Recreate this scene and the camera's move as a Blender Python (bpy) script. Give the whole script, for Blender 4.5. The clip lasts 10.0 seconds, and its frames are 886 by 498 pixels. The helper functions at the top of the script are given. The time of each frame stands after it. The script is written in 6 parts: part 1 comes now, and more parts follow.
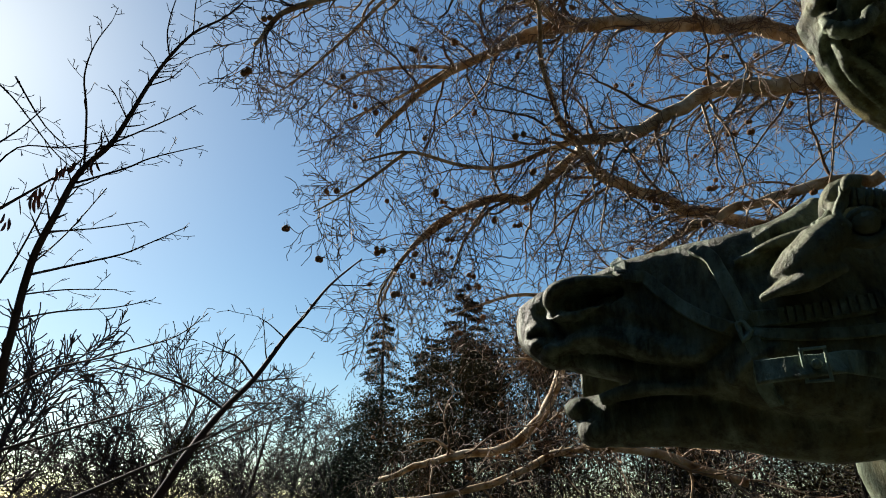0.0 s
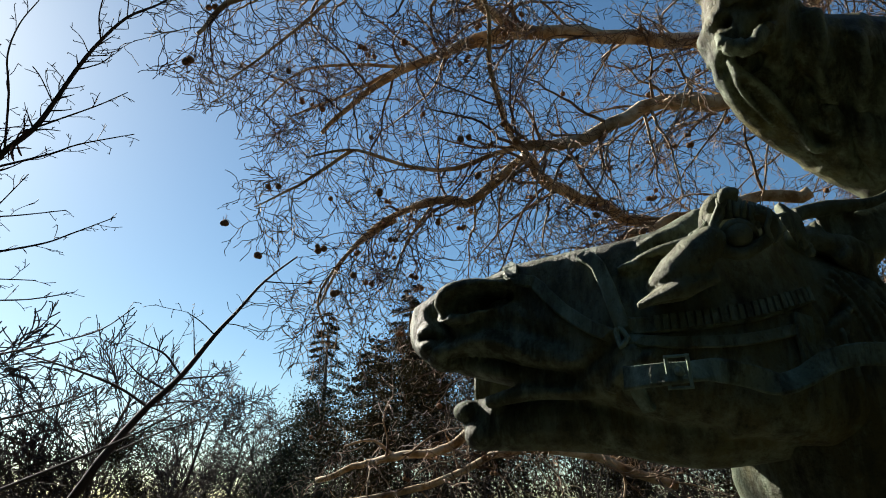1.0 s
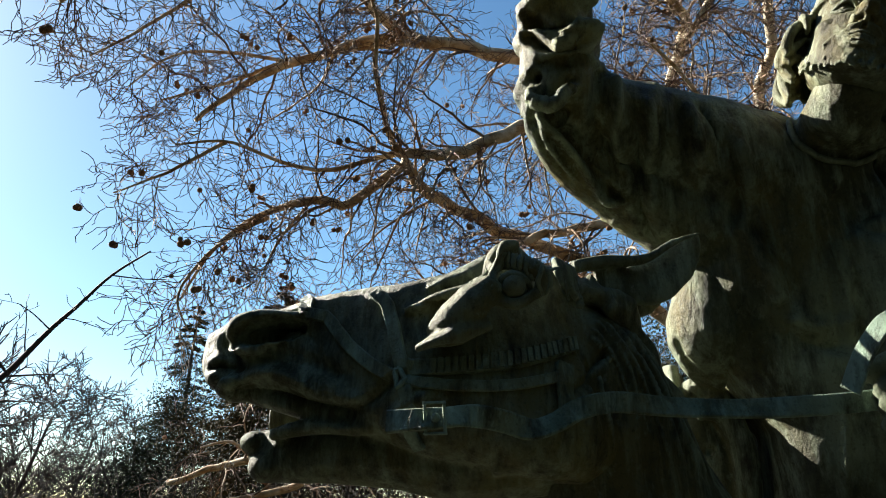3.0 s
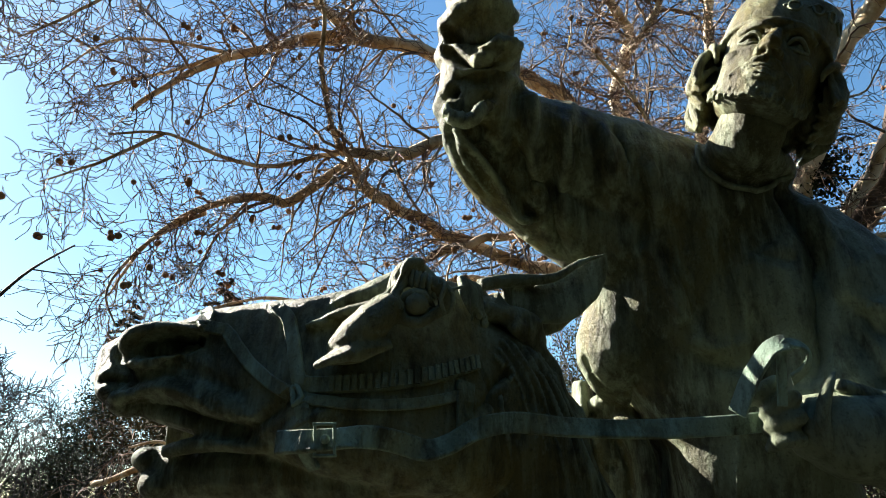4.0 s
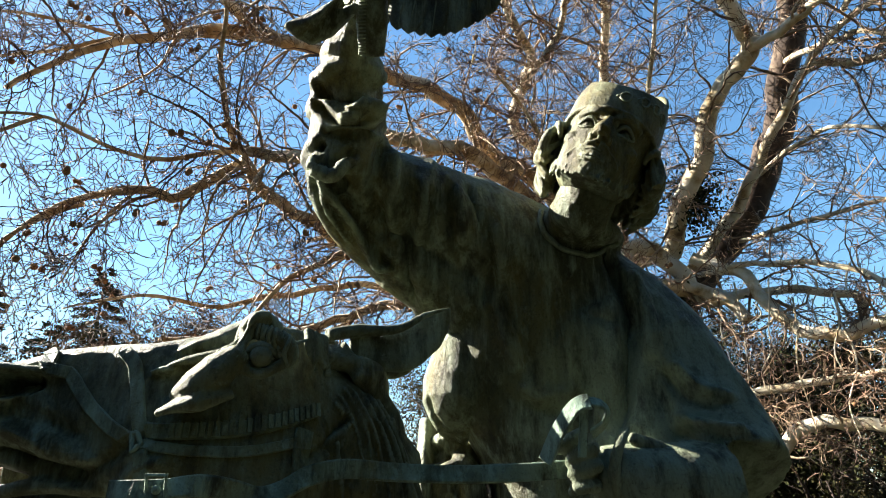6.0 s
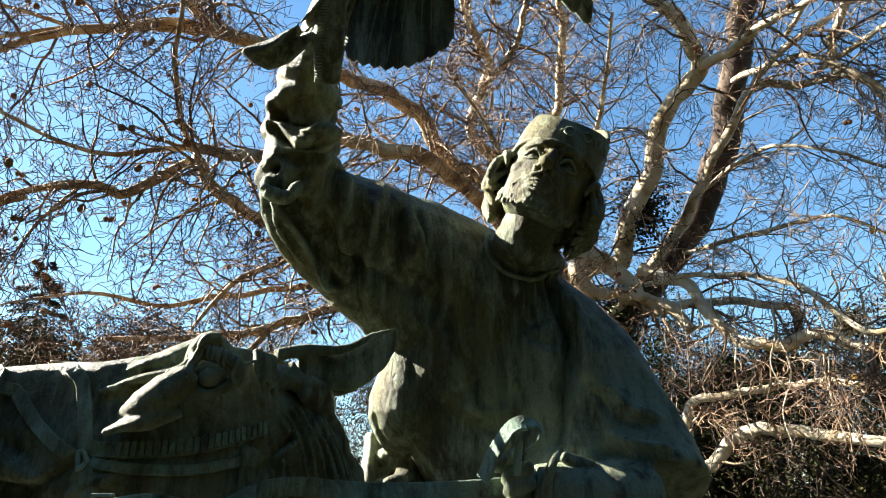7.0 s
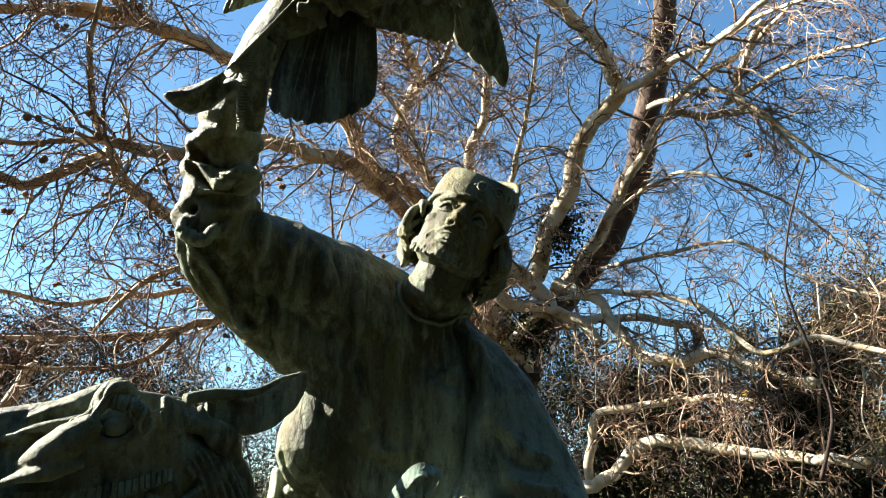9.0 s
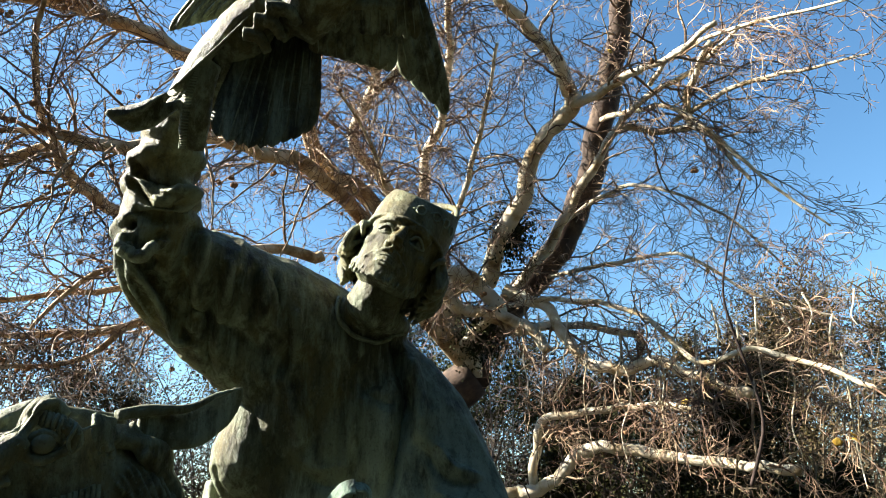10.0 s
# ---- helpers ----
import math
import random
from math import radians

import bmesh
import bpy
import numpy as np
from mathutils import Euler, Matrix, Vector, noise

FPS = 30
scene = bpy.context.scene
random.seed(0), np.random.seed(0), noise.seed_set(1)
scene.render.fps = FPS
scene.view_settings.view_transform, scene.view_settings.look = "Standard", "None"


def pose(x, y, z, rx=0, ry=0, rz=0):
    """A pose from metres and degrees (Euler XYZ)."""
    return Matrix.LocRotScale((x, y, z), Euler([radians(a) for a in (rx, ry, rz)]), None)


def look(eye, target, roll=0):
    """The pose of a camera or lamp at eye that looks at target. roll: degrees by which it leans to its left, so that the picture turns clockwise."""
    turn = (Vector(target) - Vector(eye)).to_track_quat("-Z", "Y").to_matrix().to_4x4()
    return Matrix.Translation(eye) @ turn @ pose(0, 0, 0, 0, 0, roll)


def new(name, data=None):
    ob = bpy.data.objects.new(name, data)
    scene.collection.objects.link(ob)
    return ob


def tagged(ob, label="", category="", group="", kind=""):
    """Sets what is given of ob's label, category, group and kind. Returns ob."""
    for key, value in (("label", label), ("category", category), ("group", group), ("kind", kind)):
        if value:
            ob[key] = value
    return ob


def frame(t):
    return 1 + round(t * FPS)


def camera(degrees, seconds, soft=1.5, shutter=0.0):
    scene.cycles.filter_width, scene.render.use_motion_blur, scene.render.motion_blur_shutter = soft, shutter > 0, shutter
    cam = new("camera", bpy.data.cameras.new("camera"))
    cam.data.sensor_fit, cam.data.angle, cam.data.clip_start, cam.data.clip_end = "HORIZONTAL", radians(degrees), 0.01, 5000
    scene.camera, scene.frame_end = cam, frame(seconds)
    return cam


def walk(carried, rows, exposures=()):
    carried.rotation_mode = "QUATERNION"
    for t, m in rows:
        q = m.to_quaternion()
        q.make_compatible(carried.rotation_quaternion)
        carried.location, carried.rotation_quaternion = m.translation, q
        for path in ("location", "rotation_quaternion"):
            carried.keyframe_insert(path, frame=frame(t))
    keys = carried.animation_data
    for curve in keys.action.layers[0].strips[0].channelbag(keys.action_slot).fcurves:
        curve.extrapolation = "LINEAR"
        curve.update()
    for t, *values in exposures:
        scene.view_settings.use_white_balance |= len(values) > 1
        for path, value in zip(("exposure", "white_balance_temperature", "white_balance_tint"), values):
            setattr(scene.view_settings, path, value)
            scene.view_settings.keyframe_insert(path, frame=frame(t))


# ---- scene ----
# seconds, eye (metres), yaw, pitch, roll (degrees)
cam = camera(67.0, 10.0, soft=0.95)
ROWS = [
    (0.0, 0.000, -0.000, 3.200, 0.01, 21.16, -0.02),
    (0.5, 0.026, -0.004, 3.200, -2.06, 21.19, 0.09),
    (1.0, 0.091, 0.007, 3.203, -4.56, 21.25, 0.15),
    (1.5, 0.132, 0.020, 3.212, -7.33, 21.27, 0.20),
    (2.0, 0.158, 0.003, 3.226, -10.39, 21.31, 0.08),
    (2.5, 0.187, -0.029, 3.236, -12.76, 21.35, 0.10),
    (4.0, 0.277, -0.072, 3.274, -20.05, 21.36, -0.01),
    (4.5, 0.299, -0.085, 3.286, -22.34, 21.41, -0.02),
    (5.0, 0.312, -0.122, 3.301, -24.98, 21.52, 0.04),
    (5.5, 0.314, -0.171, 3.315, -27.13, 21.53, -0.03),
    (7.0, 0.284, -0.274, 3.348, -33.44, 21.70, -0.02),
    (7.5, 0.284, -0.301, 3.361, -35.31, 21.78, -0.08),
    (8.0, 0.273, -0.322, 3.381, -37.41, 21.83, -0.05),
    (8.5, 0.249, -0.342, 3.399, -39.08, 21.89, -0.12),
    (9.0, 0.243, -0.358, 3.413, -40.67, 21.98, -0.13),
    (9.5, 0.238, -0.384, 3.425, -42.42, 22.03, -0.06),
    (10.0, 0.229, -0.431, 3.436, -44.83, 22.14, 0.02),
]
walk(cam, [(t, pose(x, y, z, 90 + pitch, 0, yaw) @ pose(0, 0, 0, 0, 0, roll)) for t, x, y, z, yaw, pitch, roll in ROWS],
     exposures=[(0, 1.55), (1, 1.68), (2.5, 2.12), (4, 2.66), (5, 2.92), (7, 2.92), (10, 2.82)])

# ---- light: a low winter sun ahead of the first view, and its clear sky ----
SUN_AZ, SUN_EL = radians(44.0), radians(32.0)      # from +y towards -x, and above the horizon
world = bpy.data.worlds.new("sky")
scene.world = world
world.use_nodes = True
wn = world.node_tree.nodes
sky = wn.new("ShaderNodeTexSky")
sky.sky_type = "NISHITA"
sky.sun_disc = False
sky.sun_elevation = SUN_EL
sky.sun_rotation = -SUN_AZ
sky.altitude = 150
sky.air_density, sky.dust_density, sky.ozone_density = 1.0, 0.45, 1.6
blue = wn.new("ShaderNodeMix")
blue.data_type, blue.blend_type = "RGBA", "MULTIPLY"
blue.inputs[0].default_value = 1.0
blue.inputs[7].default_value = (0.92, 1.0, 0.965, 1)
deep = wn.new("ShaderNodeHueSaturation")
deep.inputs["Saturation"].default_value = 1.16
world.node_tree.links.new(sky.outputs[0], blue.inputs[6])
world.node_tree.links.new(blue.outputs[2], deep.inputs["Color"])
world.node_tree.links.new(deep.outputs[0], wn["Background"].inputs[0])
wn["Background"].inputs[1].default_value = 0.040
sun_data = bpy.data.lights.new("sun", "SUN")
sun_data.energy, sun_data.angle, sun_data.color = 5.0, radians(0.53), (1.0, 0.93, 0.82)
sun = new("sun", sun_data)
to_sun = Vector((-math.sin(SUN_AZ) * math.cos(SUN_EL), math.cos(SUN_AZ) * math.cos(SUN_EL), math.sin(SUN_EL)))
sun.matrix_basis = look((0, 0, 30), Vector((0, 0, 30)) - to_sun)


# ---- materials ----
def material(name, stops, scale=8.0, rough=0.7, metal=0.0, bump=0.3, bump_scale=60.0, stretch=(1, 1, 1), detail=8.0, random_tint=0.0, spec=0.4, through_light=0.0):
    """A surface whose colour runs along the stops by noise, with fine relief. stops: (place, colour)."""
    m = bpy.data.materials.new(name)
    m.use_nodes = True
    nodes, links = m.node_tree.nodes, m.node_tree.links
    p = nodes["Principled BSDF"]
    co, mp = nodes.new("ShaderNodeTexCoord"), nodes.new("ShaderNodeMapping")
    mp.inputs["Scale"].default_value = stretch
    links.new(co.outputs["Object"], mp.inputs[0])
    n1, ramp = nodes.new("ShaderNodeTexNoise"), nodes.new("ShaderNodeValToRGB")
    n1.inputs["Scale"].default_value, n1.inputs["Detail"].default_value, n1.inputs["Roughness"].default_value = scale, detail, 0.65
    links.new(mp.outputs[0], n1.inputs[0])
    while len(ramp.color_ramp.elements) < len(stops):
        ramp.color_ramp.elements.new(0.5)
    for e, (at, c) in zip(ramp.color_ramp.elements, stops):
        e.position, e.color = at, (*c, 1)
    links.new(n1.outputs[0], ramp.inputs[0])
    colour = ramp.outputs[0]
    if random_tint:
        geo, hsv, mr = nodes.new("ShaderNodeNewGeometry"), nodes.new("ShaderNodeHueSaturation"), nodes.new("ShaderNodeMapRange")
        mr.inputs["To Min"].default_value, mr.inputs["To Max"].default_value = 1 - random_tint, 1 + random_tint
        links.new(geo.outputs["Random Per Island"], mr.inputs[0])
        links.new(mr.outputs[0], hsv.inputs["Value"])
        links.new(colour, hsv.inputs["Color"])
        colour = hsv.outputs[0]
    links.new(colour, p.inputs["Base Color"])
    p.inputs["Roughness"].default_value, p.inputs["Metallic"].default_value = rough, metal
    p.inputs["Specular IOR Level"].default_value = spec
    if bump:
        n2, b = nodes.new("ShaderNodeTexNoise"), nodes.new("ShaderNodeBump")
        n2.inputs["Scale"].default_value, n2.inputs["Detail"].default_value = bump_scale, 6
        links.new(co.outputs["Object"], n2.inputs[0])
        b.inputs["Strength"].default_value, b.inputs["Distance"].default_value = bump, 0.01
        links.new(n2.outputs[0], b.inputs["Height"])
        links.new(b.outputs[0], p.inputs["Normal"])
    if through_light:
        t, mix = nodes.new("ShaderNodeBsdfTranslucent"), nodes.new("ShaderNodeMixShader")
        links.new(colour, t.inputs[0])
        mix.inputs[0].default_value = through_light
        links.new(p.outputs[0], mix.inputs[1])
        links.new(t.outputs[0], mix.inputs[2])
        links.new(mix.outputs[0], nodes["Material Output"].inputs[0])
    return m


def bronze_material(name, dark, mid, pale, streak):
    """Weathered bronze: dark metal, rain streaks of pale green running down, and ochre stains."""
    m = bpy.data.materials.new(name)
    m.use_nodes = True
    nodes, links = m.node_tree.nodes, m.node_tree.links
    p = nodes["Principled BSDF"]
    co = nodes.new("ShaderNodeTexCoord")

    def noise_of(scale, stretch, detail=8):
        mp, n = nodes.new("ShaderNodeMapping"), nodes.new("ShaderNodeTexNoise")
        mp.inputs["Scale"].default_value = stretch
        links.new(co.outputs["Object"], mp.inputs[0])
        links.new(mp.outputs[0], n.inputs[0])
        n.inputs["Scale"].default_value, n.inputs["Detail"].default_value, n.inputs["Roughness"].default_value = scale, detail, 0.68
        return n.outputs[0]

    def ramp_of(value, stops):
        r = nodes.new("ShaderNodeValToRGB")
        while len(r.color_ramp.elements) < len(stops):
            r.color_ramp.elements.new(0.5)
        for e, (at, c) in zip(r.color_ramp.elements, stops):
            e.position, e.color = at, (*c, 1)
        links.new(value, r.inputs[0])
        return r.outputs[0]

    def mixed(fac, a, b):
        x = nodes.new("ShaderNodeMix")
        x.data_type = "RGBA"
        links.new(fac, x.inputs[0])
        links.new(a, x.inputs[6])
        links.new(b, x.inputs[7])
        return x.outputs[2]

    streaks = ramp_of(noise_of(24, (1, 1, 0.11)), [(0.47, (0, 0, 0)), (0.60, (1, 1, 1))])
    base = ramp_of(noise_of(5, (1, 1, 0.5)), [(0.32, dark), (0.47, mid), (0.64, pale)])
    ochre = ramp_of(noise_of(7, (1, 1, 0.3)), [(0.3, (0.075, 0.056, 0.012)), (0.7, (0.165, 0.132, 0.030))])
    stain = ramp_of(noise_of(3.1, (1, 1, 0.6)), [(0.49, (0, 0, 0)), (0.63, (0.75, 0.75, 0.75))])
    pale_s = ramp_of(noise_of(40, (1, 1, 0.4)), [(0.3, streak), (0.7, pale)])
    col = mixed(stain, mixed(streaks, base, pale_s), ochre)
    fleck = ramp_of(noise_of(55, (1, 1, 0.8), 10), [(0.56, (0, 0, 0)), (0.70, (0.6, 0.6, 0.6))])
    col = mixed(fleck, col, pale_s)
    # blend towards the pale green round the rein hand and forearm
    sphere, off = nodes.new("ShaderNodeTexGradient"), nodes.new("ShaderNodeMapping")
    sphere.gradient_type = "SPHERICAL"
    off.vector_type = "POINT"
    off.inputs["Location"].default_value, off.inputs["Scale"].default_value = (-1.28 * 2.6, -0.60 * 2.6, -3.45 * 2.6), (2.6, 2.6, 2.6)
    links.new(co.outputs["Object"], off.inputs[0])
    links.new(off.outputs[0], sphere.inputs[0])
    add = nodes.new("ShaderNodeMath")
    add.operation = "MULTIPLY"
    links.new(sphere.outputs[1], add.inputs[0])
    links.new(noise_of(11, (1, 1, 0.5)), add.inputs[1])
    arm_pale = ramp_of(add.outputs[0], [(0.03, (0, 0, 0)), (0.20, (0.85, 0.85, 0.85))])
    col = mixed(arm_pale, col, pale_s)
    # paler green along convex edges, picked out by pointiness
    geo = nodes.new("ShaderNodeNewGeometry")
    edge_pale = ramp_of(geo.outputs["Pointiness"], [(0.515, (0, 0, 0)), (0.575, (0.75, 0.75, 0.75))])
    col = mixed(edge_pale, col, pale_s)
    soot = ramp_of(noise_of(26, (1, 1, 0.35), 10), [(0.34, (0.85, 0.85, 0.85)), (0.52, (0, 0, 0))])
    black = ramp_of(noise_of(30, (1, 1, 1)), [(0.3, (0.010, 0.007, 0.003)), (0.7, (0.026, 0.02, 0.009))])
    col = mixed(soot, col, black)
    pit = ramp_of(noise_of(150, (1, 1, 1), 4), [(0.3, (0.25, 0.25, 0.25)), (0.46, (1, 1, 1))])
    mul = nodes.new("ShaderNodeMix")
    mul.data_type, mul.blend_type = "RGBA", "MULTIPLY"
    mul.inputs[0].default_value = 0.55
    links.new(col, mul.inputs[6])
    links.new(pit, mul.inputs[7])
    links.new(mul.outputs[2], p.inputs["Base Color"])
    p.inputs["Metallic"].default_value = 0.0
    p.inputs["Specular IOR Level"].default_value = 0.25
    rr = ramp_of(noise_of(9, (1, 1, 1)), [(0.3, (0.45, 0.45, 0.45)), (0.7, (0.7, 0.7, 0.7))])
    links.new(rr, p.inputs["Roughness"])
    b = nodes.new("ShaderNodeBump")
    b.inputs["Strength"].default_value, b.inputs["Distance"].default_value = 0.75, 0.010
    links.new(noise_of(70, (1, 1, 0.7)), b.inputs["Height"])
    links.new(b.outputs[0], p.inputs["Normal"])
    return m


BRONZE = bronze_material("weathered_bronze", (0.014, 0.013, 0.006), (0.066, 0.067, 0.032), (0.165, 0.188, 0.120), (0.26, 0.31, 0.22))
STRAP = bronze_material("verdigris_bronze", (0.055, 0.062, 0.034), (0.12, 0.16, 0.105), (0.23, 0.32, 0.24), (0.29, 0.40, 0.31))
BARK = material("plane_bark", [(0.31, (0.075, 0.040, 0.016)), (0.40, (0.20, 0.12, 0.050)), (0.48, (0.34, 0.245, 0.135)), (0.60, (0.50, 0.42, 0.30))], scale=2.6, rough=0.8, bump=0.5, bump_scale=14)
PALE_BARK = material("peeled_plane_bark", [(0.30, (0.10, 0.060, 0.025)), (0.38, (0.30, 0.21, 0.10)), (0.46, (0.45, 0.37, 0.24)), (0.62, (0.58, 0.52, 0.41))], scale=2.2, rough=0.8, bump=0.5, bump_scale=14)
OLD_BARK = material("old_plane_bark", [(0.35, (0.022, 0.014, 0.010)), (0.55, (0.060, 0.038, 0.025)), (0.70, (0.14, 0.10, 0.065))], scale=3.0, rough=0.9, bump=0.8, bump_scale=18)
TWIG = material("plane_twig", [(0.35, (0.024, 0.012, 0.008)), (0.50, (0.108, 0.060, 0.034)), (0.66, (0.35, 0.255, 0.16))], scale=1.2, rough=0.8, bump=0, random_tint=0.5)
BOUGH = material("plane_bough", [(0.36, (0.048, 0.025, 0.014)), (0.50, (0.17, 0.108, 0.060)), (0.66, (0.38, 0.30, 0.20))], scale=2.0, rough=0.85, bump=0.3, bump_scale=40)
SEED = material("seed_ball_brown", [(0.35, (0.11, 0.05, 0.022)), (0.65, (0.26, 0.14, 0.06))], scale=60, rough=0.95, bump=0.8, bump_scale=300)
DARK_TWIG = material("dark_twig", [(0.35, (0.022, 0.014, 0.012)), (0.65, (0.055, 0.036, 0.027))], scale=3, rough=0.85, bump=0, random_tint=0.3)
POD = material("dry_pod", [(0.35, (0.10, 0.03, 0.018)), (0.65, (0.20, 0.07, 0.035))], scale=20, rough=0.5, bump=0.2)
GREY_TWIG = material("grey_twig", [(0.35, (0.024, 0.017, 0.013)), (0.65, (0.066, 0.048, 0.035))], scale=0.6, rough=0.85, bump=0, random_tint=0.35)
TAN_TWIG = material("tan_twig", [(0.35, (0.042, 0.029, 0.014)), (0.65, (0.120, 0.088, 0.042))], scale=0.5, rough=0.85, bump=0, random_tint=0.35)
NEEDLE = material("conifer_needles", [(0.35, (0.012, 0.017, 0.008)), (0.65, (0.038, 0.044, 0.018))], scale=1.0, rough=0.75, bump=0, random_tint=0.45, spec=0.12)
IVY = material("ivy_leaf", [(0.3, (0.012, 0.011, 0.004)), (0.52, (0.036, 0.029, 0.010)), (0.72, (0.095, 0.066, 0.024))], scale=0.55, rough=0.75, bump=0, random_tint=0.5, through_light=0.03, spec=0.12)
# darker, greener copy of the ivy leaf, its shade put into the colour
SHADED_IVY = material("shaded_ivy_leaf", [(0.3, (0.009, 0.011, 0.004)), (0.52, (0.022, 0.024, 0.008)), (0.72, (0.062, 0.058, 0.018))], scale=0.9, rough=0.8, bump=0, random_tint=0.6, spec=0.08)
GRASS = material("winter_grass", [(0.35, (0.008, 0.010, 0.004)), (0.55, (0.015, 0.016, 0.007)), (0.7, (0.028, 0.024, 0.013))], scale=0.6, rough=0.95, bump=0.6, bump_scale=20)
LEAF = material("dry_yellow_leaf", [(0.35, (0.30, 0.17, 0.02)), (0.65, (0.50, 0.33, 0.05))], scale=30, rough=0.7, bump=0.2, through_light=0.25)
STONE = material("grey_granite", [(0.35, (0.10, 0.098, 0.09)), (0.6, (0.16, 0.155, 0.145)), (0.75, (0.21, 0.205, 0.195))], scale=3, rough=0.7, bump=0.2, bump_scale=40)


# ---- mesh helpers ----
def part(name, mesh, mat, parent=None, label="", m=None):
    ob = new(name, mesh)
    if mat:
        mesh.materials.append(mat)
    if parent:
        ob.parent = parent
    if label:
        ob["label"] = label
    if m:
        ob.matrix_basis = m
    return ob


class Soup:
    """Gathers vertices and faces for one mesh."""

    def __init__(self):
        self.v, self.f, self.n = [], [], 0

    def add(self, verts, faces):
        o = self.n
        self.v.extend(verts)
        self.f.extend([tuple(i + o for i in face) for face in faces])
        self.n += len(verts)

    def loft(self, rings, seg=20, power=2.0, taper=0.0, crisp=0.0):
        """rings: centre, half side vector, half up vector; taper narrows the upper half, crisp squares its edges. Closed at both ends."""
        verts, faces = [], []
        for c, a, b in rings:
            c, a, b = Vector(c), Vector(a), Vector(b)
            for i in range(seg):
                w = 2 * math.pi * i / seg
                x, y = math.cos(w), math.sin(w)
                pw = power if y < 0 or not crisp else crisp
                x, y = math.copysign(abs(x) ** (2 / pw), x), math.copysign(abs(y) ** (2 / pw), y)
                verts.append(c + a * x * (1 - taper * max(0.0, y)) + b * y)
        for r in range(len(rings) - 1):
            for i in range(seg):
                j = (i + 1) % seg
                faces.append((r * seg + i, r * seg + j, (r + 1) * seg + j, (r + 1) * seg + i))
        faces.append(tuple(range(seg - 1, -1, -1)))
        faces.append(tuple((len(rings) - 1) * seg + i for i in range(seg)))
        self.add(verts, faces)

    def tube(self, points, radii, seg=10, flat=1.0, side=None):
        """A round or flattened tube; flat scales the radius along side."""
        pts = [Vector(p) for p in points]
        rings, last = [], None
        for i, p in enumerate(pts):
            d = (pts[min(i + 1, len(pts) - 1)] - pts[max(i - 1, 0)]).normalized()
            ref = Vector(side) if side is not None else last if last is not None else Vector((0.31, 0.2, 0.93))
            a = ref - d * ref.dot(d)
            if a.length < 1e-4:
                a = Vector((1, 0.1, 0)) - d * d.x
            a.normalize()
            b = d.cross(a)
            last = a
            rings.append((p, a * radii[i] * flat, b * radii[i]))
        self.loft(rings, seg)

    def ball(self, c, r, axes=None, seg=14):
        """An ellipsoid: r a number or three half axes; axes a 3x3 turn."""
        c = Vector(c)
        r = (r, r, r) if isinstance(r, (int, float)) else r
        turn = axes or Matrix.Identity(3)
        rings = []
        for k in range(1, 9):
            h = math.pi * k / 9
            s, z = math.sin(h), -math.cos(h)
            rings.append((c + turn @ Vector((0, 0, z * r[2])), turn @ Vector((r[0] * s, 0, 0)), turn @ Vector((0, r[1] * s, 0))))
        self.loft(rings, seg)

    def mesh(self, name, smooth=True):
        me = bpy.data.meshes.new(name)
        me.from_pydata(self.v, [], self.f)
        if smooth:
            me.polygons.foreach_set("use_smooth", [True] * len(me.polygons))
        me.update()
        return me


def glide(points, steps):
    """Points on a smooth curve through the given ones."""
    pts = [Vector(p) for p in points]
    out = []
    for i in range(len(pts) - 1):
        p0, p1, p2, p3 = pts[max(i - 1, 0)], pts[i], pts[i + 1], pts[min(i + 2, len(pts) - 1)]
        for k in range(steps):
            t = k / steps
            out.append(0.5 * (2 * p1 + (p2 - p0) * t + (2 * p0 - 5 * p1 + 4 * p2 - p3) * t * t + (3 * p1 - p0 - 3 * p2 + p3) * t ** 3))
    out.append(pts[-1])
    return out


def ramped(values, steps):
    out = []
    for a, b in zip(values, values[1:]):
        out += [a + (b - a) * k / steps for k in range(steps)]
    return out + [values[-1]]


# ---- the bronze rider, his horse and the bird: one cast mesh ----
HEAD_ON = Vector((-0.83, 0.53, -0.16)).normalized()     # the way in which the horse's head points
FAR = Vector((0.54, 0.84, 0.0)).normalized()            # across the horse, away from the path
UPH = HEAD_ON.cross(FAR)
UPH = UPH if UPH.z > 0 else -UPH

# the rider's head: the way he looks, across and up
face = Vector((-0.576, -0.807, 0.130)).normalized()      # the way he looks
crown = Vector((0.419, -0.155, 0.895))
crown = (crown - face * crown.dot(face)).normalized()
across = face.cross(crown)
across = across if across.dot(Vector((0.73, -0.69, 0.0))) > 0 else -across
turn = Matrix((across, face, crown)).transposed()
head_at = Vector((1.200, 0.711, 4.012))
HEAD_SIZE = 1.15


def on_face(a, f, u):
    return head_at + (across * a + face * f + crown * u) * HEAD_SIZE


